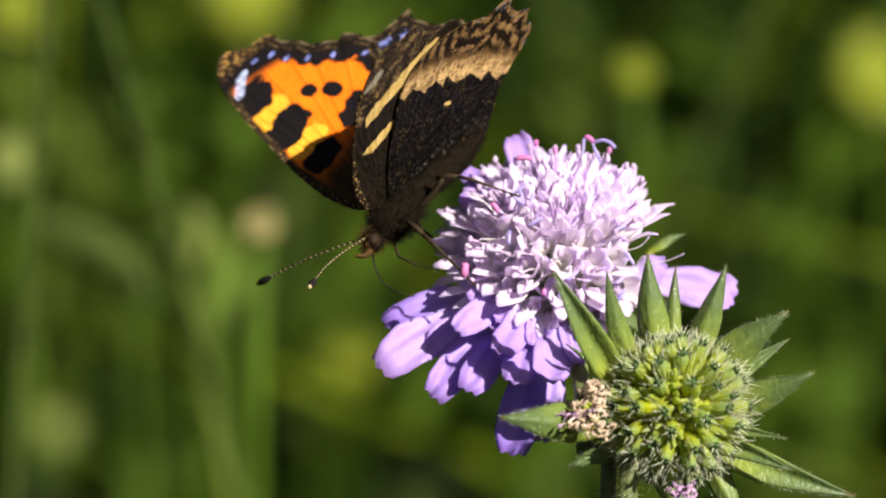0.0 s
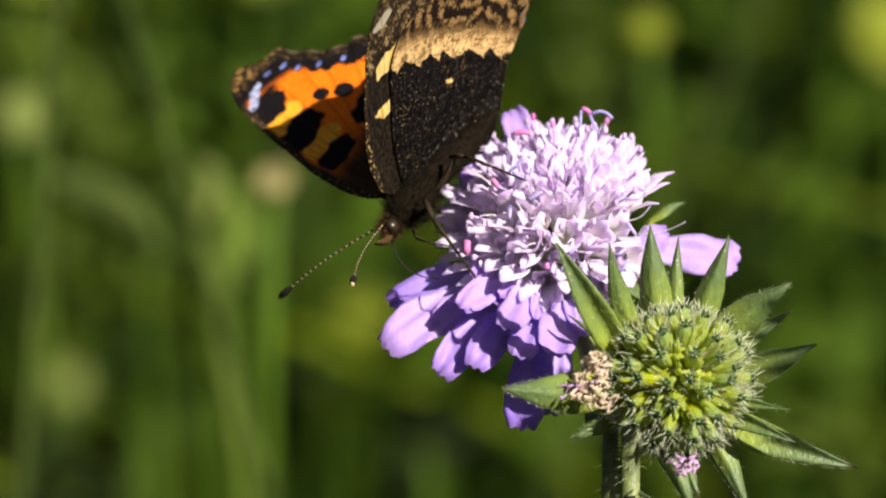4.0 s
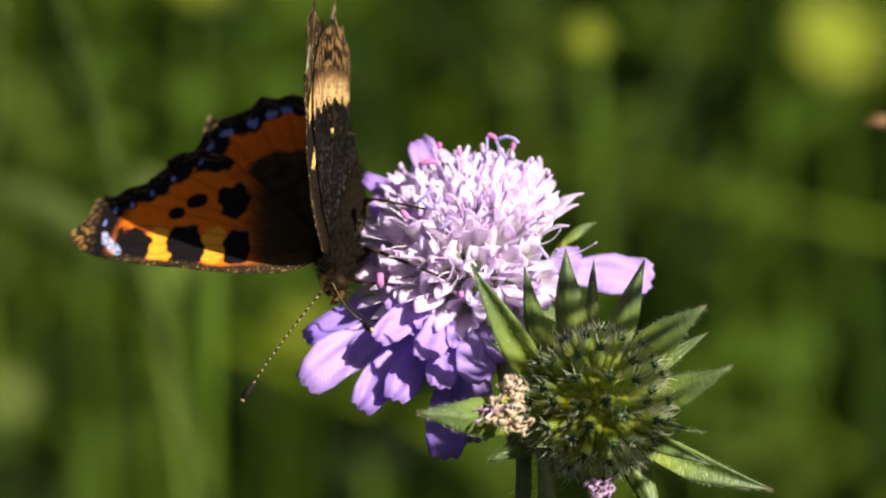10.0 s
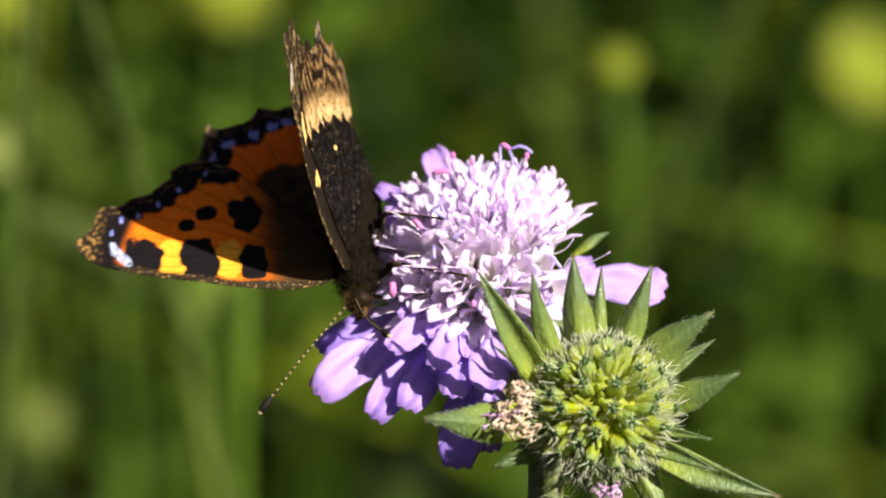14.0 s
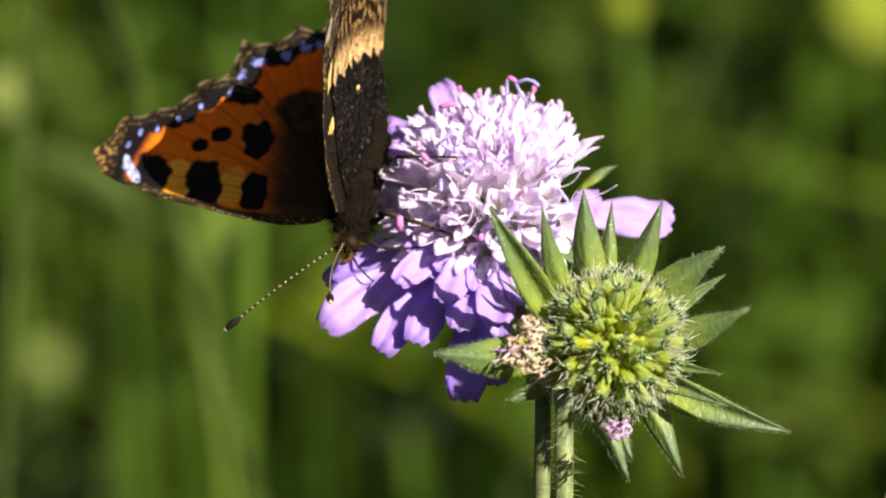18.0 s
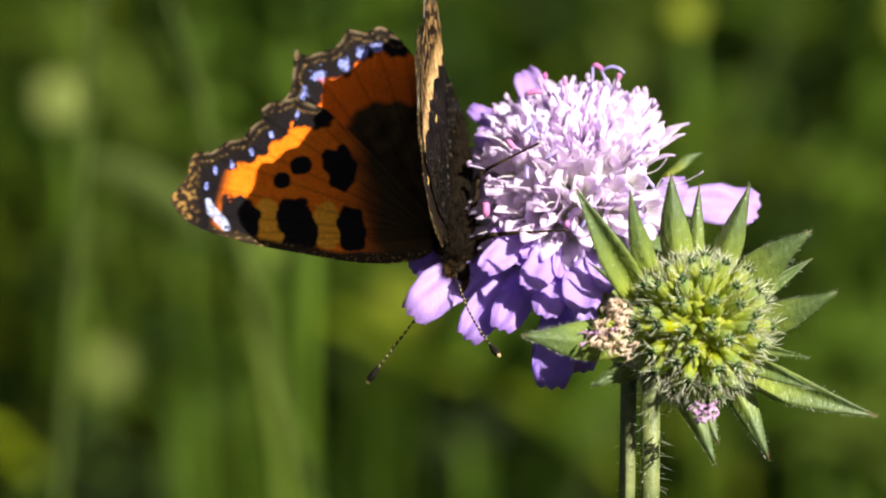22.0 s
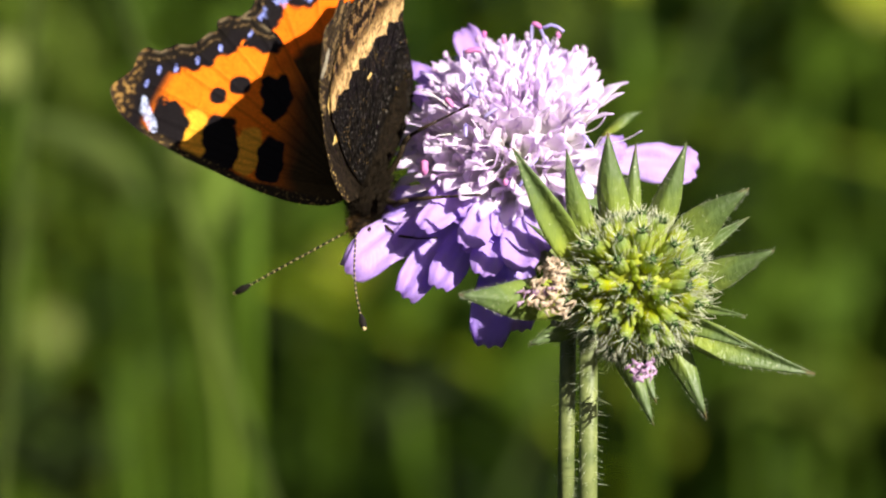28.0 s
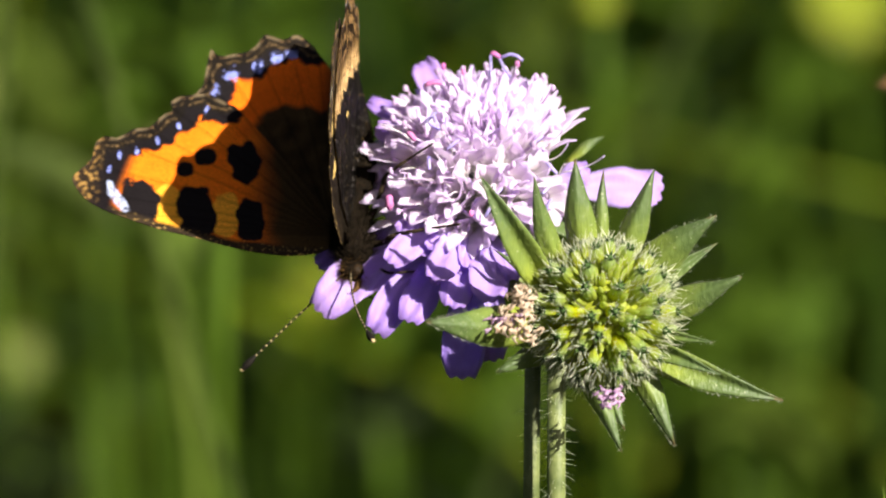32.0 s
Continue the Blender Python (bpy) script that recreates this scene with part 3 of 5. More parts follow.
def wing_mesh(name, loop, hub, upper, under, side, shift, camber):
    """One wing as a thin shell: x forward, y outward, z to the upper side. side: 1 left, -1 right."""
    rim = resample(loop, 480)
    rings = [0.0] + [((i + 1) / 84) ** 0.85 for i in range(84)]
    hub = Vector((*hub, 0))
    flat = [(hub.x, hub.y)]
    for r in rings[1:]:
        flat += [(hub.x + (p.x - hub.x) * r, hub.y + (p.y - hub.y) * r) for p in rim]
    tips = [(rim[i].x, rim[i].y) for i in range(112, 368, 27)]
    verts, cols = [], []
    for layer in (1, -1):
        paint = upper if layer > 0 else under
        for o, f in flat:
            vein = 0.0
            for tx, ty in tips:
                l = math.hypot(tx, ty)
                q = abs(o * ty - f * tx) / l
                if q < 0.3 and o * tx + f * ty > 0:
                    vein = max(vein, 1 - q / 0.3)
            z = shift + camber * math.sin(max(0.0, o) * 0.14) + 0.12 * noise.noise((o * 0.35, f * 0.35, 4.0)) + layer * (0.035 + 0.05 * vein)
            y = side * (o - 0.5)
            if o < 0.5:
                z -= (0.4 if side > 0 else 0.9) * (0.5 - o)
                y *= 1.0 if side > 0 else 0.15
            verts.append((f - 0.35, y, z))
            c = paint(o, f)
            c = lerp3(c, tuple(v * 0.45 for v in c), 0.55 * smooth(0.35, 1.0, vein))
            cols.append((max(0.0, c[0]), max(0.0, c[1]), max(0.0, c[2]), 1.0))
    n, m, faces, mats = len(rim), len(flat), [], []
    for layer in (0, 1):
        base = layer * m
        flip = (layer == 0) == (side > 0)
        for i in range(n):
            j = (i + 1) % n
            q = [(base, base + 1 + i, base + 1 + j)]
            q += [(base + 1 + (r - 1) * n + i, base + 1 + r * n + i, base + 1 + r * n + j, base + 1 + (r - 1) * n + j) for r in range(1, len(rings) - 1)]
            faces += [tuple(reversed(a)) if flip else a for a in q]
            mats += [layer] * len(q)
    e = 1 + (len(rings) - 2) * n
    for i in range(n):
        j = (i + 1) % n
        faces.append((e + i, e + j, m + e + j, m + e + i))
        mats.append(1)
    me = bpy.data.meshes.new(name)
    me.from_pydata([(x * MM, y * MM, z * MM) for x, y, z in verts], [], faces)
    me.materials.append(M_UPPER)
    me.materials.append(M_UNDER)
    me.polygons.foreach_set("material_index", mats)
    me.polygons.foreach_set("use_smooth", [True] * len(faces))
    me.attributes.new("pattern", "FLOAT_COLOR", "POINT").data.foreach_set("color", np.array(cols, dtype=np.float32).ravel())
    me.update()
    return me


# ---- butterfly: x towards its head, y to its left, z up from its back ----
butterfly = tagged(new("butterfly"), "orange and black tortoiseshell butterfly with half-open wings on the lilac flower", "butterfly")
wings = []
for side, word in ((1, "left"), (-1, "right")):
    for kind, loop, hub, up, un, shift, camber in (("forewing", FORE, (12.0, -5.5), fore_upper, fore_under, 0.1, 0.5),
                                                   ("hindwing", HIND, (8.0, -10.0), hind_upper, hind_under, -0.12, 0.5)):
        lab = "orange forewing with black patches and a white tip spot" if kind == "forewing" else "dark hindwing with an orange band and blue crescents"
        w = part(kind, wing_mesh(kind, loop, hub, up, un, side, shift, camber), None, butterfly, lab)
        wings.append((side, w))

thorax = Shape()
thorax.ball((-0.6, 0, -0.9), (3.0, 1.75, 1.9), 0, 20, 14, 0.08)
thorax_ob = part("thorax", thorax, M_BODY, butterfly, "dark brown furry thorax")
fur = Shape()
r_f = random.Random(11)
for _ in range(1500):
    w, u = r_f.uniform(0, 6.283), r_f.uniform(-0.95, 1)
    d = Vector((u, math.sqrt(1 - u * u) * math.cos(w), math.sqrt(1 - u * u) * math.sin(w)))
    p = Vector((-0.6 + d.x * 2.9, d.y * 1.7, -0.9 + d.z * 1.85))
    fur.hair(p, d + Vector((-0.9, 0, 0)) + Vector((r_f.uniform(-.3, .3), r_f.uniform(-.3, .3), r_f.uniform(-.3, .3))), r_f.uniform(0.7, 1.5), 0.03)
tagged(part("fur", fur, M_FUR, thorax_ob, "tawny brown hairs"), kind="stuff")
abdomen = Shape()
pts, rad = [], []
for i in range(29):
    k = i / 28
    pts.append((-2.6 - 10.0 * k, 0, -0.6 - 0.5 * k - 0.3 * math.sin(k * 3.1)))
    rad.append((1.15 + 0.3 * math.sin(k * 3.0)) * (1 - 0.75 * k ** 3) * (1 + 0.035 * math.cos(i * math.pi / 2)))
abdomen.tube(pts, rad, 18)
abdomen_ob = part("abdomen", abdomen, M_BODY, butterfly, "dark brown segmented abdomen")
af = Shape()
for _ in range(900):
    k, w = r_f.uniform(0, 0.95), r_f.uniform(0, 6.283)
    i = int(k * 28)
    o_ = Vector((0, math.cos(w), math.sin(w)))
    af.hair(Vector(pts[i]) + o_ * rad[i] * 0.95, o_ * 0.7 + Vector((-1, r_f.uniform(-.3, .3), 0)), r_f.uniform(0.5, 1.1), 0.03)
tagged(part("fur", af, M_FUR, abdomen_ob, "short dark hairs"), kind="stuff")
head = Shape()
head.ball((2.7, 0, -1.1), (1.05, 1.15, 1.1), 0, 18, 12, 0.06)
head_ob = part("head", head, M_BODY, butterfly, "small brown hairy head")
hf = Shape()
for _ in range(420):
    w, u = r_f.uniform(0, 6.283), r_f.uniform(-0.8, 1)
    d = Vector((u, math.sqrt(1 - u * u) * math.cos(w), math.sqrt(1 - u * u) * math.sin(w)))
    if abs(d.y) > 0.72:
        continue
    hf.hair(Vector((2.7 + d.x, d.y * 1.1, -1.1 + d.z * 1.05)), d + Vector((0.5, 0, 0.1)), r_f.uniform(0.4, 0.9), 0.028)
tagged(part("fur", hf, M_HEAD_FUR, head_ob, "tawny brown hairs"), kind="stuff")
antennae = []
for s in (1, -1):
    eye = Shape()
    eye.ball((2.85, s * 0.82, -1.05), (0.6, 0.44, 0.64), 0, 16, 12)
    part("eye", eye, M_EYE, head_ob, "brown rounded eye")
    palp = Shape()
    palp.tube(curve((3.3, s * 0.35, -1.6), (4.9, s * 0.3, -1.0), (0.1, 0, -0.25), 6), [0.2, 0.3, 0.33, 0.3, 0.24, 0.16, 0.05], 8)
    part("palp", palp, M_HEAD_FUR, head_ob)
    ant = Shape()
    path = curve((0, 0, 0), (12.5, 0, 0), (0, -s * 0.35, 0.4), 60)
    for i in range(52):
        a, b = path[i], path[i + 1]
        pale = i % 3 == 2
        ant.tube([a, a.lerp(b, 0.5), b], [0.085, 0.1 if not pale else 0.075, 0.085], 6, 1 if pale else 0)
    ant_ob = part("antenna", ant, [M_BLACK, M_CREAM], butterfly, "thin black antenna ringed with cream")
    antennae.append((s, ant_ob))
    club = Shape()
    club.tube(path[51:], [0.12, 0.17, 0.24, 0.3, 0.33, 0.34, 0.33, 0.3, 0.24, 0.12], 10)
    club_ob = part("club", club, M_BLACK, ant_ob)
    tip = Shape()
    tip.ball(path[60] - (path[60] - path[58]) * 0.15, (0.2, 0.2, 0.2), 0, 10, 7)
    part("club_tip", tip, M_CREAM, ant_ob, "cream antenna tip")
prob = Shape()
prob.tube([(3.4, 0, -1.9), (4.2, 0.1, -2.9), (4.6, 0.2, -4.6), (4.1, 0.4, -6.2), (3.2, 0.5, -7.4)], [0.1, 0.09, 0.08, 0.07, 0.05], 6)
part("proboscis", prob, M_BLACK, head_ob, "thin dark tongue reaching into the flower")
# legs: root, knee, joint and foot; two turn with the flower's near face, along their own x axis
legs = []
for root, knee, joint, foot, thick in (
        ((-5.0, 3.6, -0.7), (1.3, 0, 0.5), (4.4, 0, 0.35), (8.0, 0, 0), 0.22),
        ((0.3, 3.6, -1.8), (1.4, 0, 0.5), (4.6, 0, 0.35), (8.2, 0, 0), 0.26),
        ((1.4, -0.8, -2.3), (1.4, 3.4, -0.9), (1.3, 5.0, -2.1), (0.9, 6.4, -3.1), 0.15),
        ((-1.8, -1.0, -2.2), (-1.4, -2.8, -2.2), (-2.0, -3.2, -4.2), (-2.4, -3.6, -6.4), 0.2)):
    leg = Shape()
    a, k, j_, f = Vector((-0.6, 0, -0.3)), Vector(knee), Vector(joint), Vector(foot)
    leg.tube([a, a.lerp(k, 0.5) + Vector((0, 0.05, 0.1)), k], [thick, thick * 1.1, thick * 0.75], 8)
    leg.tube([k, k.lerp(j_, 0.5) + Vector((0, 0, 0.06)), j_], [thick * 0.8, thick * 0.7, thick * 0.55], 8)
    for i in range(5):
        p, q = j_.lerp(f, i / 5), j_.lerp(f, (i + 1) / 5)
        leg.tube([p, p.lerp(q, 0.8), q], [thick * 0.36, thick * 0.52, thick * 0.34], 6)
    for e in (-1, 1):
        leg.hair(f, (0.6, e * 0.7, -0.5), 0.35, 0.03)
    for i in range(60):
        p = a.lerp(k, i / 20) if i < 20 else k.lerp(f, i / 40 - 0.5)
        leg.hair(p, (r_f.uniform(-1, 1), r_f.uniform(-1, 1), r_f.uniform(-1, 1)), 0.35, 0.018)
    leg_ob = part("leg", leg, M_LEG, butterfly, "thin brown jointed leg", Matrix.Translation(Vector(root) * MM))
    legs.append((leg_ob, Vector(root) * MM))
for a, b in (((-2.4, 0.8, -1.8), (-5.0, 3.6, -0.7)), ((-0.2, 0.8, -2.2), (0.3, 3.6, -1.8))):
    femur = Shape()
    femur.tube(curve(a, b, (0, 0, -0.2), 5), [0.3, 0.32, 0.3, 0.27, 0.25, 0.2], 8)
    part("leg", femur, M_LEG, butterfly, "dark brown thigh of a leg")

# ---- scabious flower; its origin is the middle of the head ----
flower = tagged(new("scabious_flower"), "pale lilac scabious flower head with violet outer petals", "flower")
F0 = px(865, 330, 10)
AXIS = Vector((-0.05, -0.52, 0.85)).normalized()
F_SIDE = AXIS.cross(Vector((0, 1, 0))).normalized()
F_FRONT = AXIS.cross(F_SIDE)
RISE = Vector((-0.06, 0.05, 1.0)).normalized()  # the way in which the florets bend up


def lobe(shape, foot, out, up, length, width, curl, seed, cols=5, tipw=0.14):
    """One petal lobe from foot, first along up, then bending towards out."""
    path, widths = [], []
    p = Vector(foot)
    n = 6
    for i in range(n + 1):
        k = i / n
        d = (up * (1 - curl * k) + out * curl * (0.35 + k)).normalized()
        path.append(p.copy())
        p += d * length / n
        widths.append(width * 0.5 * (0.42 + 0.58 * math.sin(min(1.0, k * 1.4) * math.pi * 0.5)) * (1 - (1 - tipw) * smooth(0.62, 1.0, k) ** 2))
    shape.blade(path, widths, out.cross(up), 0.05, 0.12, 0.35, cols, 0, seed, 0.35, 0.04)


def floret_mesh(name, mat, tube, lobes, seed):
    """A small funnel with lobes round its mouth. lobes: (angle, length, width, curl)."""
    s = Shape()
    z = Vector((0, 0, 1))
    s.tube([(0, 0, 0), (0, 0, tube * 0.5), (0, 0, tube)], [0.22, 0.38, 0.7], 8, 0, False)
    s.a = [v * 0.35 for v in s.a]
    for i, (ang, length, width, curl) in enumerate(lobes):
        a = radians(ang)
        out = Vector((math.cos(a), math.sin(a), 0))
        lobe(s, out * 0.55 + z * (tube - 0.15), out, z, length, width, curl, seed * 10 + i)
    return s.mesh(name, [mat])


r_l = random.Random(5)
inner = [floret_mesh("floret", M_INNER, 3.0, [(a + r_l.uniform(-15, 15), r_l.uniform(2.8, 4.2), r_l.uniform(1.15, 1.75), r_l.uniform(0.04, 0.25)) for a in (0, 72, 144, 216, 288)], k)
         for k in range(9)]
mid = [floret_mesh("floret", M_INNER, 3.2, [(a + r_l.uniform(-12, 12), r_l.uniform(2.6, 3.8) + (1.4 if a == 0 else 0), r_l.uniform(1.5, 2.4), r_l.uniform(0.15, 0.5)) for a in (0, 70, 145, 215, 290)], 20 + k)
       for k in range(9)]


def head_dir(theta, phi):
    return AXIS * math.cos(theta) + (F_SIDE * math.cos(phi) + F_FRONT * math.sin(phi)) * math.sin(theta)


def place_floret(name, me, theta, phi, r0, parent, erect):
    """A floret on the head that bends up towards the axis, with its first lobe turned away from the middle."""
    d = head_dir(theta, phi)
    away = head_dir(theta + 0.35, phi) - d
    z = (d + RISE * erect).normalized()
    x = (away - z * away.dot(z)).normalized()
    m = Matrix((x, z.cross(x), z)).transposed().to_4x4()
    m.translation = d * r0 * MM
    return part(name, me, None, parent, "", m)


core = Shape()
core.ball((0, 0, 0), (4.4, 4.4, 4.4), 0, 18, 12)
part("receptacle", core, M_CORE, flower, "pale green flower base")
gold = math.pi * (3 - math.sqrt(5))
for i in range(250):
    cz = 1 - (i + 0.5) / 250 * 1.12
    th, ph = math.acos(cz) + r_l.uniform(-.06, .06), i * gold + r_l.uniform(-.12, .12)
    d = head_dir(th, ph)
    if d.x > 0.62 and th > 1.05:
        continue
    me = inner[i % 9] if th < 0.95 else mid[i % 9]
    erect = 0.85 - 0.6 * smooth(1.0, 1.4, th)
    place_floret("floret", me, th, ph, 3.5 + 0.7 * smooth(0.3, 1.1, th) + r_l.uniform(-0.7, 0.5) - 1.2 * max(0.0, d.x - 0.5), flower, erect)

# the long outer petals: where each tip lies, its depth and half width, its two side lobes
RAY = [0.24, 0.34, 0.5, 0.7, 0.88, 0.98, 1.0, 0.93, 0.66]
for i, (tx, ty, dep, w, lobes) in enumerate((
        (560, 472, 7, 1.3, 0), (563, 556, 3, 2.1, 0), (664, 592, 1.5, 1.7, 0), (722, 572, 0, 1.6, 0), (815, 673, 3, 2.0, 0), (870, 642, 5, 1.6, 0),
        (1174, 342, 9, 2.1, 0), (1046, 312, 9, 1.5, 0), (742, 110, 14, 1.4, 0), (652, 178, 12, 0.9, 0), (664, 226, 9, 1.1, 0),
        (800, 548, -2, 1.6, 1), (866, 538, -2, 1.8, 1), (648, 512, 4, 1.5, 0), (690, 470, 0, 1.4, 1), (770, 500, -2, 1.5, 1))):
    tip = px(tx, ty, dep) - F0
    d = tip.normalized()
    foot = d * 4.2 - AXIS * 0.6
    s = Shape()
    lift = (AXIS - d * AXIS.dot(d)).normalized()
    face = AXIS * 0.35 + Vector((0, -0.85, 0.1))
    face = (face - d * face.dot(d)).normalized()
    s.tube([foot - d * 1.5, foot + d * 0.6, foot + d * 2.4], [0.3, 0.5, 0.85], 8, 0, False)
    for k in range(len(s.a)):
        s.a[k] *= 0.2
    side = d.cross(face).normalized()
    s.blade(curve(foot + d * 1.6, tip, lift * 0.07 * (tip - foot).length, 8), [w * k for k in RAY], side, 0.12, 0.16, 0.6, 14, 0, i, 0.15, 0.04, 0.22)
    for e in ((-1, 1) if lobes else ()):
        t2 = foot.lerp(tip, r_l.uniform(0.66, 0.82)) + side * e * w * r_l.uniform(1.1, 1.5) + lift * 0.4
        s.blade(curve(foot + d * 1.6, t2, lift * 0.6, 8), [w * 0.66 * k for k in RAY], side, 0.12, 0.2, 0.45, 10, 0, i + 30 + e, 0.15, 0.035, 0.2)
    part("ray_floret", s, M_OUTER, flower, "violet outer petal" if i == 0 else "")
for i in range(52):
    d = head_dir(math.acos(1 - (i + 0.5) / 52 * 0.8), i * gold * 1.7)
    if d.x > 0.62:
        continue
    s = Shape()
    foot = d * 6.5
    lean = Vector((r_l.uniform(-1, 1), r_l.uniform(-1, 1), r_l.uniform(-1, 1))) * 0.4
    tip = d * r_l.uniform(10.6, 12.0) + lean
    s.tube(curve(foot, tip, lean * 0.4, 5), [0.12] * 6, 5)
    s.ball(tip, (0.24, 0.24, 0.34), 1, 8, 6)
    part("stamen", s, [M_FILAMENT, M_FILAMENT if i % 9 else M_ANTHER], flower)
# loose filaments that curl over the face of the head, and violet anthers lying on it
for i in range(34):
    d = head_dir(r_l.uniform(0.5, 1.35), 1.57 + r_l.uniform(-1.5, 1.2))
    s = Shape()
    lean = Vector((r_l.uniform(-1, 1), r_l.uniform(-0.4, 0.2), r_l.uniform(-0.6, 1)))
    s.tube(curve(d * 8.5, d * r_l.uniform(10.6, 11.6) + lean * 1.3, lean.cross(d) * 0.5, 8), [0.06] * 9, 5)
    part("filament", s, M_INNER, flower)
for i in range(12):
    d = head_dir(r_l.uniform(0.5, 1.3), 1.57 + r_l.uniform(-1.3, 1.0))
    s = Shape()
    lean = Vector((r_l.uniform(-1, 1), r_l.uniform(-0.3, 0.3), r_l.uniform(-1, 1))).normalized()
    s.tube([d * 10.6 - lean * 0.7, d * 10.7 - lean * 0.5, d * 10.8 + lean * 0.5, d * 10.7 + lean * 0.7], [0.08, 0.16, 0.16, 0.08], 7)
    part("anther", s, M_STYLE, flower, "violet anther" if i == 0 else "")
# a few large anthers and the curled style at the top
for (x0, y0, x1, y1, dep, r, m) in ((752, 152, 782, 148, 4, 0.24, M_ANTHER), (688, 345, 690, 372, -2, 0.36, M_ANTHER), (868, 96, 886, 104, 8, 0.22, M_ANTHER), (735, 250, 720, 236, 2, 0.25, M_ANTHER)):
    s = Shape()
    a, b_ = px(x0, y0, dep) - F0, px(x1, y1, dep) - F0
    s.tube(curve(a, b_, (0, 0, 0.2), 5), [r * 0.5, r, r, r, r, r * 0.5], 8)
    part("anther", s, m, flower, "magenta anther")
for path in (((868, 150), (869, 120), (868, 98)), ((905, 140), (892, 120), (884, 104)), ((886, 102), (903, 96), (915, 99), (925, 107))):
    s = Shape()
    pts = [px(x, y, 8) - F0 for x, y in path]
    s.tube(pts, [0.14] * len(pts), 6)
    part("style", s, M_STYLE, flower)
for i in range(9):
    a = 2 * math.pi * i / 9
    s = Shape()
    o_ = (F_SIDE * math.cos(a) + F_FRONT * math.sin(a))
    s.blade(curve(-AXIS * 2.5 + o_ * 3, -AXIS * 4.6 + o_ * 8.0, AXIS * 0.5, 8), [w * 1.3 for w in LEAF], o_.cross(AXIS), 0.2, 0.2, 0.1)
    part("bract", s, M_BRACT, flower)
s = Shape()
s.blade(curve(px(1000, 290, 14) - F0, px(1070, 242, 14) - F0, (0, -0.5, 0.3), 8), [w * 0.55 for w in BRACT], (0.5, 0.2, 0.8), 0.2, 0.2, 0.1)
part("bract", s, M_BRACT, flower)


def stem(name, top, length, radius, parent, hairs, seed, spread):
    """A round hairy stalk that goes straight down into the ground."""
    r = random.Random(seed)
    s = Shape()
    n = 26
    top = Vector(top)
    pts = [top + DOWN * length * i / n + Vector((0.5 * math.sin(i * 0.7 + seed), 0.4 * math.cos(i * 0.5), 0)) * min(1, i / 3) for i in range(n + 1)]
    s.tube(pts, [radius * (0.85 + 0.2 * i / n) for i in range(n + 1)], 12)
    ob = part(name, s, M_STEM, parent, "green hairy stem")
    h = Shape()
    for _ in range(hairs):
        k = r.uniform(0, 1) ** 1.6 * n * 0.5
        i = int(k)
        p = pts[i].lerp(pts[i + 1], k - i)
        w = r.uniform(0, 6.283)
        d = Vector((math.cos(w), math.sin(w), 0)) + DOWN * r.uniform(-0.1, 0.7)
        h.hair(p + Vector((math.cos(w), math.sin(w), 0)) * radius * 0.85, d, r.uniform(0.4, spread * 0.75), 0.017)
    tagged(part("hairs", h, M_HAIR, ob, "fine white hairs"), kind="stuff")
    return ob


flower_stem = stem("stem", px(943, 640, -2) - F0, 480, 0.85, flower, 500, 3, 1.4)
neck = Shape()
neck.tube(curve(-AXIS * 3, px(943, 645, -2) - F0, Vector((0.8, 1.0, -0.5)), 8), [1.2, 1.0, 0.9, 0.85, 0.8, 0.8, 0.8, 0.8, 0.8], 10)
part("stem_top", neck, M_STEM, flower)

# ---- seed head; its origin is the middle of the ball ----
seed_head = tagged(new("scabious_seed_head"), "round green bristly scabious seed head with a collar of pointed bracts", "seed head")
S0 = px(1041, 544, -10)
BALL = px(1066, 556, -5) - S0
core = Shape()
core.ball(BALL, (4.3, 4.3, 4.3), 0, 24, 16, 0.03)
part("receptacle", core, M_POD, seed_head, "yellow-green ball")


def achene_mesh(k):
    """One seed pod: a ribbed yellow-green body, widest near its mouth."""
    r = random.Random(100 + k)
    s = Shape()
    seg, verts, faces = 24, [], []
    prof = [(0.0, 0.26), (1.2, 0.36), (2.3, 0.46), (3.1, 0.54), (3.7, 0.58), (4.1, 0.54), (4.4, 0.44), (4.55, 0.36)]
    for z, w in prof:
        for i in range(seg):
            a = 2 * math.pi * i / seg
            q = w * (1 + 0.13 * math.cos(a * 8)) * (1 + r.uniform(-.03, .03))
            verts.append((q * math.cos(a), q * math.sin(a), z))
    for j in range(len(prof) - 1):
        for i in range(seg):
            faces.append((j * seg + i, j * seg + (i + 1) % seg, (j + 1) * seg + (i + 1) % seg, (j + 1) * seg + i))
    s.add(verts, faces, 0)
    for i in range(26):
        a, z = r.uniform(0, 6.283), r.uniform(2.4, 4.4)
        o_ = Vector((math.cos(a), math.sin(a), 0))
        s.hair(o_ * 0.5 + Vector((0, 0, z)), o_ * 0.5 + Vector((0, 0, 1.0)), r.uniform(0.3, 0.7), 0.018, 1)
    s.a = [p[2] / 4.75 for p in s.v]
    return s.mesh("achene", [M_ACHENE, M_BRISTLE])


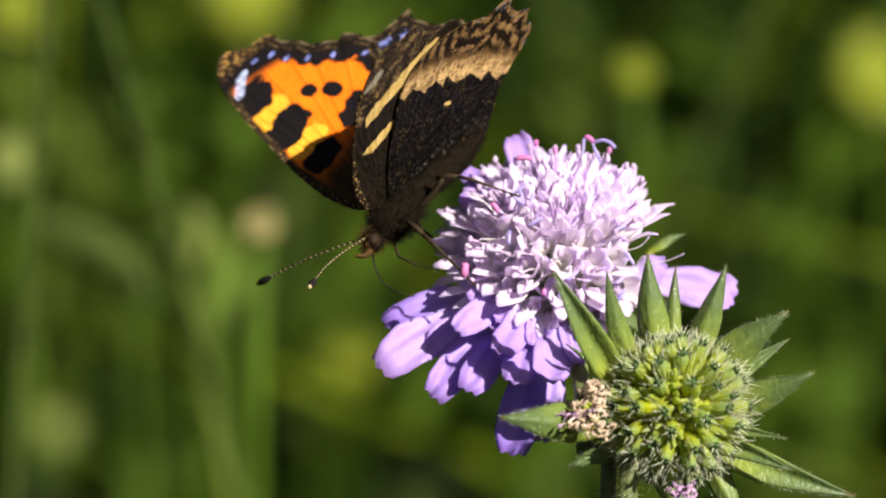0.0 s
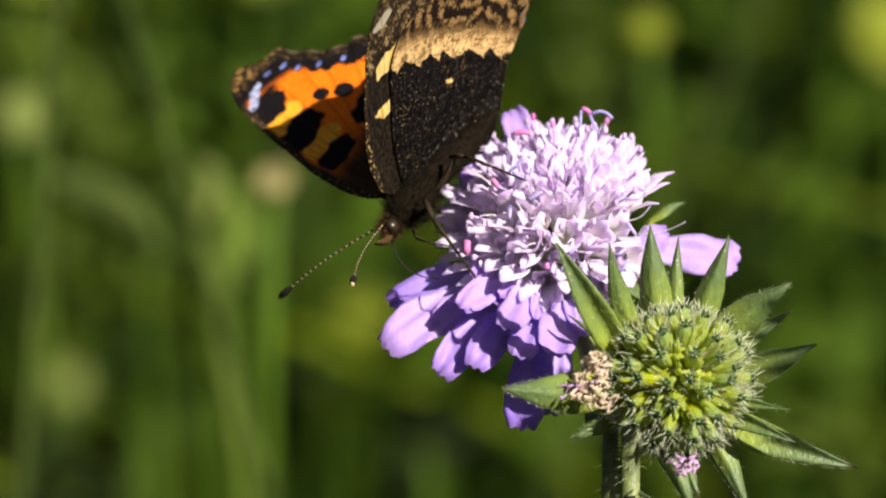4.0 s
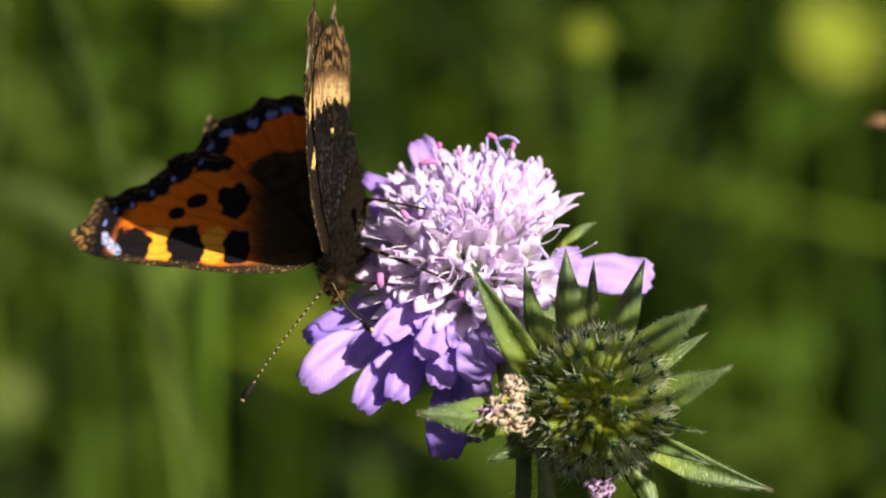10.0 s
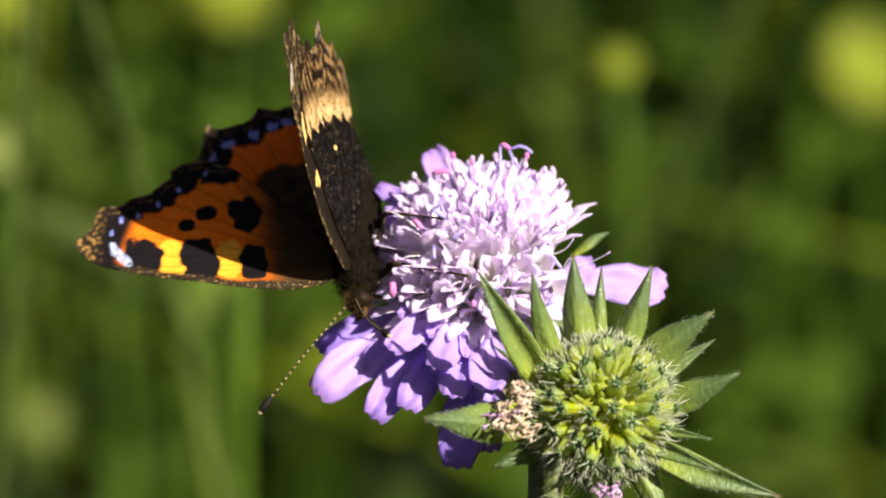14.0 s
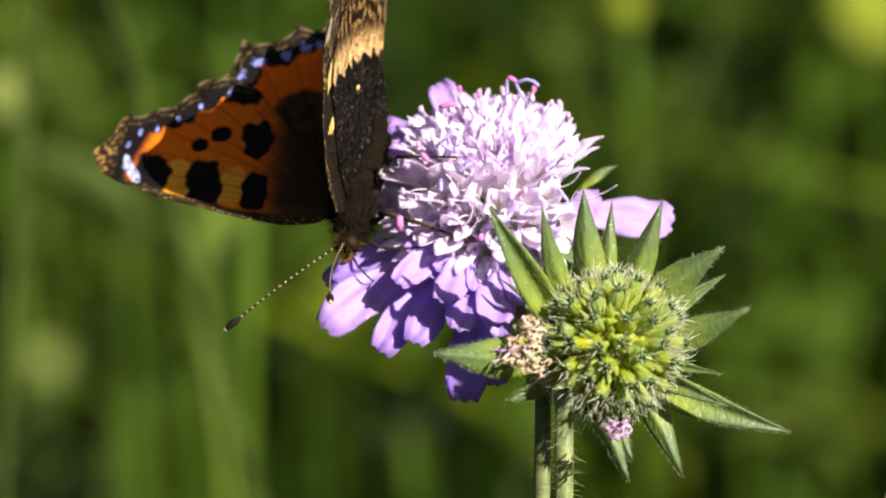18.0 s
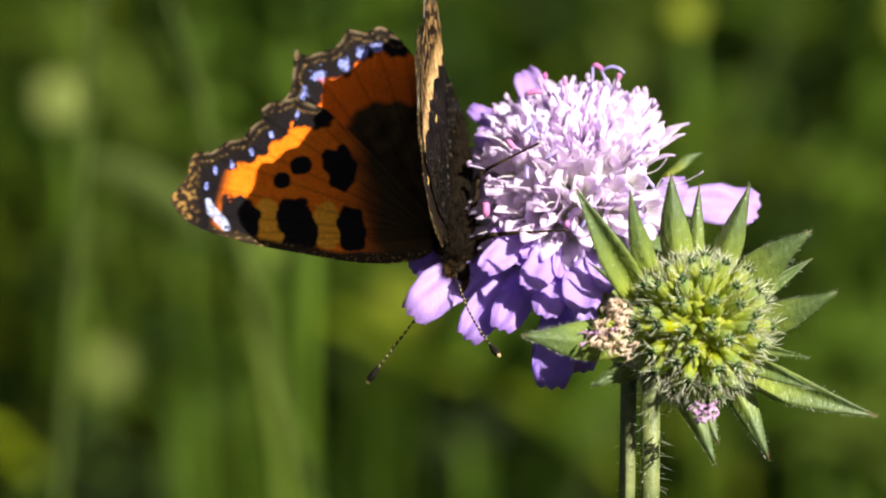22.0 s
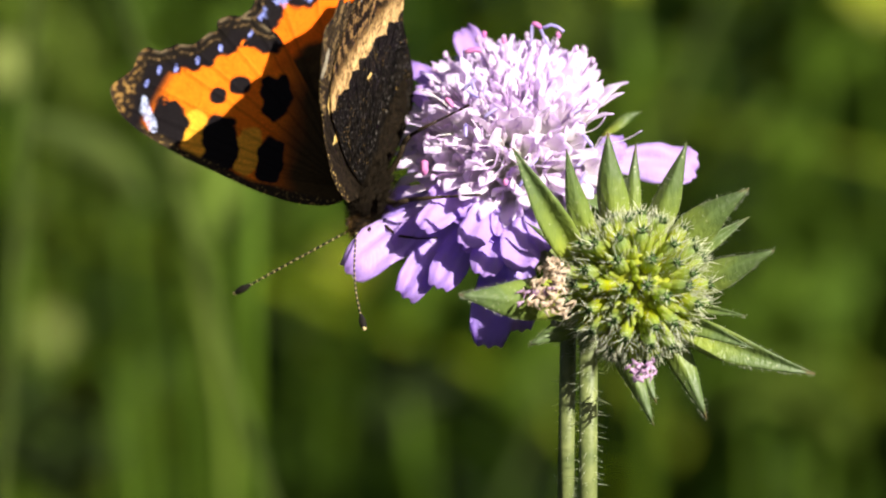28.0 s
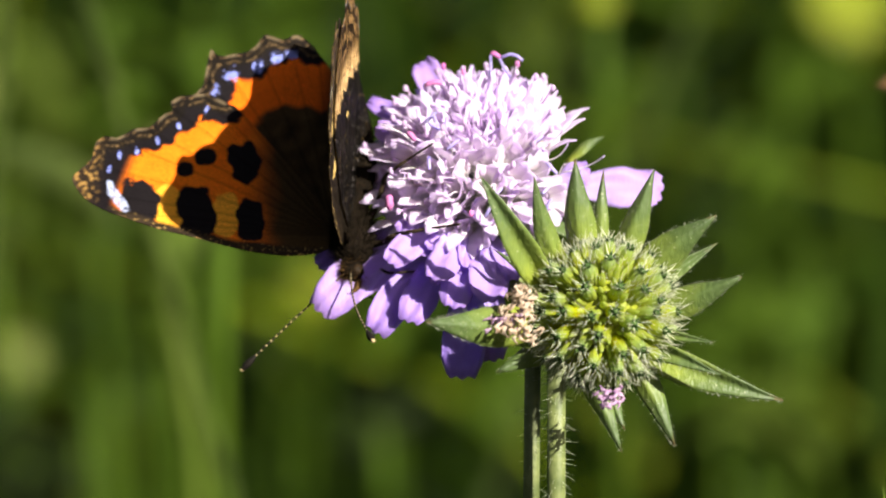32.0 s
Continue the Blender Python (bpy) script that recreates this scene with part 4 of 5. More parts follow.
def crown_mesh(k):
    """The small dark cup on a pod, its pointed lobes and pale bristles."""
    r = random.Random(200 + k)
    s = Shape()
    s.tube([(0, 0, 4.3), (0, 0, 4.7), (0, 0, 4.8), (0, 0, 4.55)], [0.34, 0.37, 0.26, 0.08], 10, 0)
    for i in range(7):
        a = 2 * math.pi * i / 7 + r.uniform(-.2, .2)
        o_ = Vector((math.cos(a), math.sin(a), 0))
        reach = r.uniform(0.5, 0.68)
        s.blade([o_ * 0.36 + Vector((0, 0, 4.62)), o_ * 0.66 * reach + Vector((0, 0, 4.85)), o_ * 1.0 * reach + Vector((0, 0, 4.98))], [0.16, 0.11, 0.01], o_.cross(Vector((0, 0, 1))), 0.05, 0, 0, 2, 0)
    for i in range(5):
        a = 2 * math.pi * i / 5 + r.uniform(-.35, .35)
        o_ = Vector((math.cos(a), math.sin(a), 0))
        s.hair(o_ * 0.25 + Vector((0, 0, 4.7)), o_ * r.uniform(0.5, 1.3) + Vector((0, 0, 0.9)), r.uniform(1.0, 1.8), 0.055, 1)
    for i in range(7):
        a = r.uniform(0, 6.283)
        o_ = Vector((math.cos(a), math.sin(a), 0))
        s.hair(o_ * 0.42 + Vector((0, 0, 4.65)), o_ + Vector((0, 0, r.uniform(0.2, 1.0))), r.uniform(0.4, 0.8), 0.022, 1)
    return s.mesh("crown", [M_TUFT, M_BRISTLE])


pods, crowns = [achene_mesh(k) for k in range(5)], [crown_mesh(k) for k in range(7)]
SEED_AXIS = Vector((-0.06, -0.97, 0.12)).normalized()
s_a = SEED_AXIS.orthogonal().normalized()
s_b = SEED_AXIS.cross(s_a)
COUNT = 76
for i in range(COUNT):
    cz = 1 - (i + 0.6) / COUNT * 1.62
    th, ph = math.acos(cz), i * gold
    d = SEED_AXIS * cz + (s_a * math.cos(ph) + s_b * math.sin(ph)) * math.sin(th)
    d = (d + Vector((rng.uniform(-.06, .06), rng.uniform(-.06, .06), rng.uniform(-.06, .06)))).normalized()
    m = axis_pose(BALL + d * rng.uniform(1.75, 2.15), d + Vector((rng.uniform(-.07, .07), rng.uniform(-.07, .07), rng.uniform(-.07, .07))), rng.uniform(0, 6.28))
    a_ob = part("achene", pods[i % 5], None, seed_head, "", m)
    part("crown", crowns[i % 7], None, a_ob, "dark green tuft with pale bristles" if i == 0 else "")
# the blunt yellow scales that stand between the pods
scales = Shape()
for i in range(330):
    cz = 1 - (i + 0.5) / 330 * 1.75
    th, ph = math.acos(cz), i * gold * 1.37
    d = SEED_AXIS * cz + (s_a * math.cos(ph) + s_b * math.sin(ph)) * math.sin(th)
    d = (d + Vector((rng.uniform(-.06, .06), rng.uniform(-.06, .06), rng.uniform(-.06, .06)))).normalized()
    top = rng.uniform(5.5, 6.15)
    scales.tube([BALL + d * 3.6, BALL + d * (3.6 + top) * 0.5, BALL + d * top * 0.93, BALL + d * top], [0.3, 0.36, 0.2, 0.03], 8)
tagged(part("chaff", scales, M_SCALE, seed_head, "narrow yellow-green scales between the pods"), kind="stuff")
fuzz = Shape()
for _ in range(4200):
    w, u = rng.uniform(0, 6.283), rng.uniform(-1, 1)
    q = math.sqrt(1 - u * u)
    d = Vector((q * math.cos(w), q * math.sin(w), u))
    if rng.random() < 0.72 * smooth(0.25, 0.8, d.dot(SEED_AXIS)):
        continue
    fuzz.hair(BALL + d * rng.uniform(5.6, 6.6), d + Vector((rng.uniform(-.5, .5), rng.uniform(-.5, .5), rng.uniform(-.5, .5))), rng.uniform(0.5, 1.2), 0.026)
tagged(part("bristles", fuzz, M_BRISTLE, seed_head, "fine pale bristles"), kind="stuff")

# bracts: foot, tip (picture places), half width, depth of foot and tip
for foot, tip, w, d0, d1 in (
        ((912, 505), (850, 310), 1.45, -6, -10), ((958, 450), (945, 312), 1.15, -5, -7), ((1020, 430), (1018, 281), 1.45, -3, -4),
        ((1060, 425), (1068, 300), 0.75, -2, -2), ((1112, 430), (1158, 300), 1.3, -3, -4), ((1160, 470), (1268, 381), 1.75, -4, -6),
        ((1170, 500), (1270, 430), 0.9, -3, -3), ((1175, 560), (1313, 490), 1.5, -4, -7), ((1180, 590), (1265, 606), 0.55, -5, -8),
        ((1160, 628), (1276, 664), 0.9, -5, -8), ((1160, 640), (1387, 709), 1.5, -3, -5), ((1140, 650), (1195, 790), 1.2, -4, -4),
        ((980, 660), (1101, 802), 1.2, -5, -5), ((890, 580), (755, 570), 1.9, -8, -14), ((945, 640), (838, 594), 0.9, -5, -8),
        ((955, 640), (878, 660), 1.15, -4, -6), ((1075, 680), (1106, 762), 0.9, -3, -5), ((930, 520), (872, 440), 0.5, -3, -3)):
    a, b = px(*foot, d0) - S0, px(*tip, d1) - S0
    a = a.lerp(BALL + Vector((0, 2.5, 0)), 0.42)
    out = (b - a).normalized()
    side = out.cross(Vector((rng.uniform(-.35, .35), 1, rng.uniform(-.35, .35)))).normalized()
    s = Shape()
    length, w, fold = (b - a).length, w * 0.9, 0.6 * rng.choice((1, 1, -1))
    path = curve(a, b, Vector((rng.uniform(-.4, .4), -0.06 * length, rng.uniform(-.4, .4))), 8)
    s.blade(path, [w * k for k in BRACT], side, 0.22, fold, 0.2, 8, 0, rng.randint(0, 99))
    b_ob = part("bract", s, M_BRACT, seed_head)
    h = Shape()
    for _ in range(int(34 * length * w / 5)):
        k, e = rng.uniform(0.3, 1), rng.choice((-1, 1))
        n = min(7, int(k * 8))
        u = e * (1 if rng.random() < 0.6 else rng.uniform(0, 1))
        wide = w * (BRACT[n] + (BRACT[n + 1] - BRACT[n]) * (k * 8 - n))
        p = path[n].lerp(path[n + 1], k * 8 - n) + side * u * wide * 0.97 + side.cross(out) * fold * abs(u) * wide
        h.hair(p, side * e + Vector((0, -0.8, 0)) + out * 0.5, rng.uniform(0.2, 0.5), 0.016)
    tagged(part("hairs", h, M_HAIR, b_ob), kind="stuff")
# withered remains of petals at the rim
for spot, count, mat, size in (((910, 550), 44, M_DRIED, 0.78), ((922, 518), 16, M_DRIED, 0.6), ((930, 588), 20, M_DRIED, 0.6), ((1078, 704), 22, M_WITHERED, 0.55), ((868, 566), 4, M_WITHERED, 0.6), ((905, 570), 10, M_WITHERED, 0.5)):
    c = px(*spot, -11) - S0
    for i in range(count):
        s = Shape()
        d = Vector((rng.uniform(-1, 1), rng.uniform(-1, 0.3), rng.uniform(-1, 1))).normalized()
        p = c + Vector((rng.uniform(-1, 1), rng.uniform(-.8, .8), rng.uniform(-1, 1))) * (1.25 if size > 0.75 and count > 3 else 0.75 if count > 3 else 0.25)
        s.blade(curve(p, p + d * size * rng.uniform(0.9, 1.6), d.orthogonal() * 0.5, 6), [0.05, 0.1, 0.17, 0.21, 0.16, 0.1, 0.02], d.cross(Vector((0.3, 1, 0.2))), 0.06, 0.6, 1.3, 5, 0, i)
        part("withered_petal", s, mat, seed_head)
stem("stem", px(985, 650, -6) - S0, 490, 0.95, seed_head, 900, 8, 2.2)
neck = Shape()
neck.tube(curve(BALL + Vector((0, 4.2, -1.5)), px(985, 652, -6) - S0, Vector((-0.6, 2.0, -0.5)), 8), [2.0, 1.5, 1.2, 1.05, 1, 1, 1, 1, 0.95], 12)
part("stem_top", neck, M_STEM, seed_head)


# ---- background plants; places by direction from the eye in the first view, and distance ----
def back_place(x, y, dist):
    """World place at dist metres from the eye, for a direction given in the first view."""
    p = VIEW @ (px(x, y, 0) * MM)
    return EYE + (p - EYE).normalized() * dist


def back_flower(name, label, cat, x, y, dist, radius, mat, petals=14, tilt=0.0, seed=0, lean=0.0):
    """A flower of the meadow behind: a stalk from the ground and a head of petals."""
    r = random.Random(seed)
    p = back_place(x, y, dist)
    ob = tagged(new(name), label, cat, "meadow flowers behind")
    ob.matrix_basis = Matrix.Translation((p.x, p.y, 0))
    s = Shape()
    top = Vector((0, 0, p.z * 1000))
    s.tube(curve((lean * 100, 0, -20), top, (r.uniform(-8, 8), 4, 0), 10), [1.3] * 11, 7)
    part("stem", s, M_BACK, ob)
    d = Vector((r.uniform(-.3, .3), -0.55 - tilt, 0.75)).normalized()
    a = d.orthogonal().normalized()
    b = d.cross(a)
    c = Shape()
    c.ball(top, (radius * 0.35, radius * 0.35, radius * 0.3), 0, 12, 8)
    part("disc", c, mat, ob)
    for i in range(petals):
        w = 2 * math.pi * i / petals
        o_ = a * math.cos(w) + b * math.sin(w)
        q = Shape()
        q.blade(curve(top, top + o_ * radius + d * radius * r.uniform(0.0, 0.5), d * radius * 0.15, 5), [radius * 0.14, radius * 0.2, radius * 0.24, radius * 0.22, radius * 0.17, radius * 0.06],
                o_.cross(d), 0.5, 0.15, 0.2, 3, 0, i)
        part("petal", q, mat, ob)
    return ob


OFF = (-62, -127)
YEL = "yellow meadow flower on a thin green stalk"
for i, (x, y, dist, rad, mat, lab) in enumerate((
        (1122, 130, 0.95, 3.4, M_YELLOW, "small yellow meadow flower head on a stalk"), (430, 5, 1.2, 9.5, M_YELLOW, YEL), (1555, 140, 1.3, 11, M_YELLOW, YEL),
        (620, 640, 1.3, 6.5, M_YELLOW, YEL), (462, 400, 0.76, 2.9, M_CREAMY, "withered cream clover head among the grass"), (92, 766, 1.3, 5.2, M_PALE, "pale green flower head among the grass"),
        (15, 290, 1.1, 5.5, M_PALE, "pale green flower head among the grass"), (1480, 700, 1.15, 8, M_BACK, "unopened green flower head among the grass"), (20, 20, 1.2, 7, M_YELLOW, YEL))):
    back_flower("meadow_flower", lab, "flower", x + OFF[0], y + OFF[1], dist, rad, mat, 14, 0.2, i)


def back_stalk(label, x0, y0, x1, y1, dist, width, leaves, reach, seed):
    """A tall stalk with long leaves, out of focus behind."""
    r = random.Random(seed)
    a, b = back_place(x0 + OFF[0], y0 + OFF[1], dist), back_place(x1 + OFF[0], y1 + OFF[1], dist)
    ob = tagged(new("grass_stalk"), label, "plant", "stalks behind the flowers")
    base = Vector((a.x + (a.x - b.x) / max(0.001, b.z - a.z) * a.z, a.y, 0))
    ob.matrix_basis = Matrix.Translation(base)
    top = (b - base) * 1000
    top *= reach
    s = Shape()
    s.tube(curve((0, 0, -15), top, (r.uniform(-4, 4), 0, 0), 12), [width] * 13, 8)
    part("stem", s, M_STALK, ob)
    for k in (0.35, 0.62, 0.86):
        q = Shape()
        q.ball(top * k, (width * 1.35, width * 1.35, width * 1.8), 0, 10, 7)
        part("joint", q, M_STALK, ob)
    for i in range(leaves):
        k = r.uniform(0.3, 0.95)
        q = Shape()
        p = top * k
        o_ = Vector((r.choice((-1, 1)) * r.uniform(0.4, 1), r.uniform(-.5, .5), r.uniform(0.5, 1.3))).normalized()
        q.blade(curve(p, p + o_ * r.uniform(40, 90), Vector((0, 0, 8)), 8), [w * r.uniform(3, 6) for w in LEAF], o_.cross(Vector((0, 1, 0.3))), 0.5, 0.2, 0.1, 4, 0, i)
        part("leaf", q, M_BACK, ob)
    return ob


for i, row in enumerate(((20, 860, 85, 40, 0.72, 0.85, 0, 1.15), (345, 620, 180, 0, 0.72, 0.62, 0, 1.1),
                         (1010, 160, 990, 60, 1.5, 3, 1, 1.15), (1180, 420, 1330, 40, 1.0, 1.1, 0, 1.15), (520, 800, 500, 300, 1.35, 2, 1, 1.0))):
    back_stalk("blurred green stalk with long leaves behind the flowers", *row, 60 + i)


def back_clump(x, y, dist, size, count, mat, seed):
    """A leafy weed, or dark leaves for shade, behind: broad leaves round a stalk."""
    r = random.Random(seed)
    p = back_place(x + OFF[0], y + OFF[1], dist)
    ob = tagged(new("weed_or_shade_clump"), "leafy green meadow weed behind the flowers, the dark ones standing in for shade", "plant", "weeds behind the flowers")
    ob.matrix_basis = Matrix.Translation((p.x, p.y, 0))
    top = Vector((0, 0, p.z * 1000))
    s = Shape()
    s.tube(curve((0, 0, -15), top, (4, 2, 0), 8), [1.2] * 9, 6)
    part("stem", s, M_BACK, ob)
    for i in range(count):
        q = Shape()
        o_ = Vector((r.uniform(-1, 1), r.uniform(-0.7, 0.5), r.uniform(-0.5, 1))).normalized()
        f = top - Vector((0, 0, r.uniform(0, size * 0.8)))
        q.blade(curve(f, f + o_ * size * r.uniform(0.6, 1.1), Vector((0, 0, size * 0.12)), 8), [w * size * r.uniform(0.12, 0.24) for w in LEAF], o_.cross(Vector((0.2, 1, 0.5))), 0.5, 0.2, 0.1, 4, 0, i)
        part("leaf", q, mat, ob)
    return ob


for i, row in enumerate(((225, 450, 1.05, 12, 6, M_BACK), (365, 590, 1.0, 12, 6, M_BACK), (1000, 90, 1.2, 12, 6, M_BACK_PALE), (390, 230, 1.2, 20, 7, M_BACK), (600, 100, 1.3, 22, 8, M_BACK),
                         (420, 560, 1.1, 14, 6, M_BACK), (1440, 250, 1.3, 22, 8, M_BACK), (1380, 480, 1.2, 18, 6, M_BACK), (230, 840, 1.1, 8, 4, M_BACK),
                         (150, 300, 1.55, 42, 12, M_BACK_PALE), (210, 480, 1.65, 42, 10, M_BACK_PALE), (40, 90, 1.6, 46, 10, M_BACK_PALE), (60, 180, 1.3, 24, 9, M_BACK_PALE), (130, 330, 1.2, 24, 9, M_BACK_PALE), (270, 130, 1.25, 22, 8, M_BACK), (330, 300, 1.2, 18, 7, M_BACK), (740, 700, 1.2, 18, 7, M_BACK), (1250, 60, 1.35, 20, 7, M_BACK), (300, 740, 1.1, 9, 5, M_BACK),
                         (1500, 560, 1.2, 16, 6, M_BACK), (520, 250, 1.25, 16, 6, M_BACK),  (1330, 740, 1.15, 20, 8, M_BACK), (1130, 300, 1.25, 18, 7, M_BACK), (1420, 880, 1.1, 18, 8, M_BACK_PALE), (950, 820, 1.2, 18, 7, M_BACK))):
    back_clump(*row, 300 + i)


def herb_behind(dist):
    """A meadow herb behind: a thick pale stalk that forks into a bud between two long leaves, and one broad leaf aside."""
    foot, fork = back_place(415 + OFF[0], 960 + OFF[1], dist), back_place(357 + OFF[0], 612 + OFF[1], dist)
    ob = tagged(new("forked_herb"), "pale green herb with a forked top behind the flowers", "plant", "weeds behind the flowers")
    ob.matrix_basis = Matrix.Translation((foot.x, foot.y, 0))
    place = lambda x, y: (back_place(x + OFF[0], y + OFF[1], dist) - Vector((foot.x, foot.y, 0))) * 1000
    side = Vector((1, 0, 0))
    s = Shape()
    s.tube([(0, 0, -15), place(415, 960), place(388, 790), place(357, 612)], [1.2, 1.2, 1.1, 1.4], 9)
    part("stem", s, M_BACK_PALE, ob)
    for x0, y0, x1, y1, w, mat, name in ((357, 625, 240, 395, 1.2, M_DARK_LEAF_AND_SHADE, "leaf"), (352, 620, 384, 400, 3.2, M_BACK_PALE, "bud"), (368, 620, 450, 455, 1.6, M_BACK_PALE, "leaf"),
                                         (372, 625, 440, 500, 1.0, M_DARK_LEAF_AND_SHADE, "leaf"), (50, 395, 290, 555, 3.0, M_STALK, "leaf"), (335, 470, 318, 360, 1.4, M_PALE, "leaf")):
        q = Shape()
        a, b = place(x0, y0), place(x1, y1)
        q.blade(curve(a, b, (2, 0, 2), 8), [w * k for k in LEAF], (b - a).cross(Vector((0, 1, 0))).normalized(), 0.5, 0.2, 0.15, 4, 0, x0)
        part(name, q, mat, ob)
    return ob


herb_behind(0.86)
# dark clumps where the grass is only shaded: shade put in as leaves
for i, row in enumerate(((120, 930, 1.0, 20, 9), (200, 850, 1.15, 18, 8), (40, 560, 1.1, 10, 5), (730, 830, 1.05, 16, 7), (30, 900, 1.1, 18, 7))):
    back_clump(*row, M_DARK_LEAF_AND_SHADE, 340 + i)


def grass_ear(label, x, y, depth, dx, dz, count, mat, seed):
    """A dry grass ear: overlapping husks along a bent stalk."""
    r = random.Random(seed)
    ob = tagged(new("grass_ear"), label, "grass ear")
    ob.matrix_basis = at(0, 0, 0)
    a = px(x, y, depth)
    b = a + Vector((dx, 0, dz))
    s = Shape()
    s.tube(curve(a + DOWN * 430 + Vector((30, 0, 0)), a, (8, 0, 0), 12) + curve(a, b, (0.5, 0, 0), 4)[1:], [0.5] * 17, 6)
    part("stem", s, M_STRAW, ob)
    d = (b - a).normalized()
    for i in range(count):
        p = a.lerp(b, i / count)
        o_ = (d + Vector(((-1) ** i * 0.35, r.uniform(-.3, .3), 0.1))).normalized()
        q = Shape()
        q.blade(curve(p, p + o_ * r.uniform(4.5, 6), Vector((0, -0.4, 0)), 8), [w * 0.75 for w in LEAF], o_.cross(Vector((0, 1, 0))), 0.25, 0.5, 0.15, 4, 0, i)
        part("husk", q, mat if i % 2 else M_STRAW_RED, ob)
    return ob


straw_ear = grass_ear("dry straw-coloured grass ear with pointed husks", 1472, 858, 2, 6.0, 11.0, 9, M_STRAW, 1)
s = Shape()
a = px(1433, 794, 2)
s.blade(curve(a + DOWN * 60 + Vector((16, 0, 0)), a, (-2, 0, 0), 8), [0.5, 0.5, 0.5, 0.48, 0.45, 0.4, 0.34, 0.24, 0.02], (1, 0.3, 0), 0.1, 0.3)
part("blade", s, M_BACK_PALE, straw_ear, "narrow pale green leaf tip")
grass_ear("brown dry grass ear out of focus", 1688, 165, 60, -4.0, 0.3, 4, M_STRAW_RED, 2)


# ---- a tall leaf between the sun and the seed head, which sways past ----
tall_leaf = tagged(new("tall_leaf"), "feathery green leaf on a thin stalk beside the flowers", "leaf")
SUN_V = Vector((0.533, -0.733, 0.423))
LEAF_AT = px(1062, 575, -6) + SUN_V * 100
ASIDE = Vector((0.809, 0.588, 0.0))
s = Shape()
up_v = SUN_V.cross(ASIDE).normalized() * -1
if up_v.z < 0:
    up_v = -up_v
s.tube(curve(up_v * -13, up_v * 8, SUN_V * 0.8, 8), [0.45, 0.42, 0.4, 0.36, 0.32, 0.28, 0.24, 0.2, 0.1], 7)
part("midrib", s, M_STEM, tall_leaf)
for i in range(11):
    k = i / 10
    for e in (-1, 1):
        q = Shape()
        foot = up_v * (-11.5 + 18.5 * k)
        reach = 7.6 * (0.62 + 0.38 * math.sin(math.pi * (0.2 + 0.7 * k)))
        q.blade(curve(foot, foot + ASIDE * e * reach + up_v * (2.2 + rng.uniform(-.5, .5)), SUN_V * 0.5, 8), [w * 0.82 for w in LEAF], up_v, 0.2, 0.15, 0.2, 4, 0, i)
        part("leaflet", q, M_BRACT, tall_leaf)
s = Shape()
s.tube([up_v * -12.8, up_v * -15 + DOWN * 6, DOWN * 100 + Vector((14, 0, 0)), DOWN * 520 + Vector((26, 0, 0))], [0.5, 0.6, 0.8, 1.0], 8)
part("stem", s, M_STEM, tall_leaf)


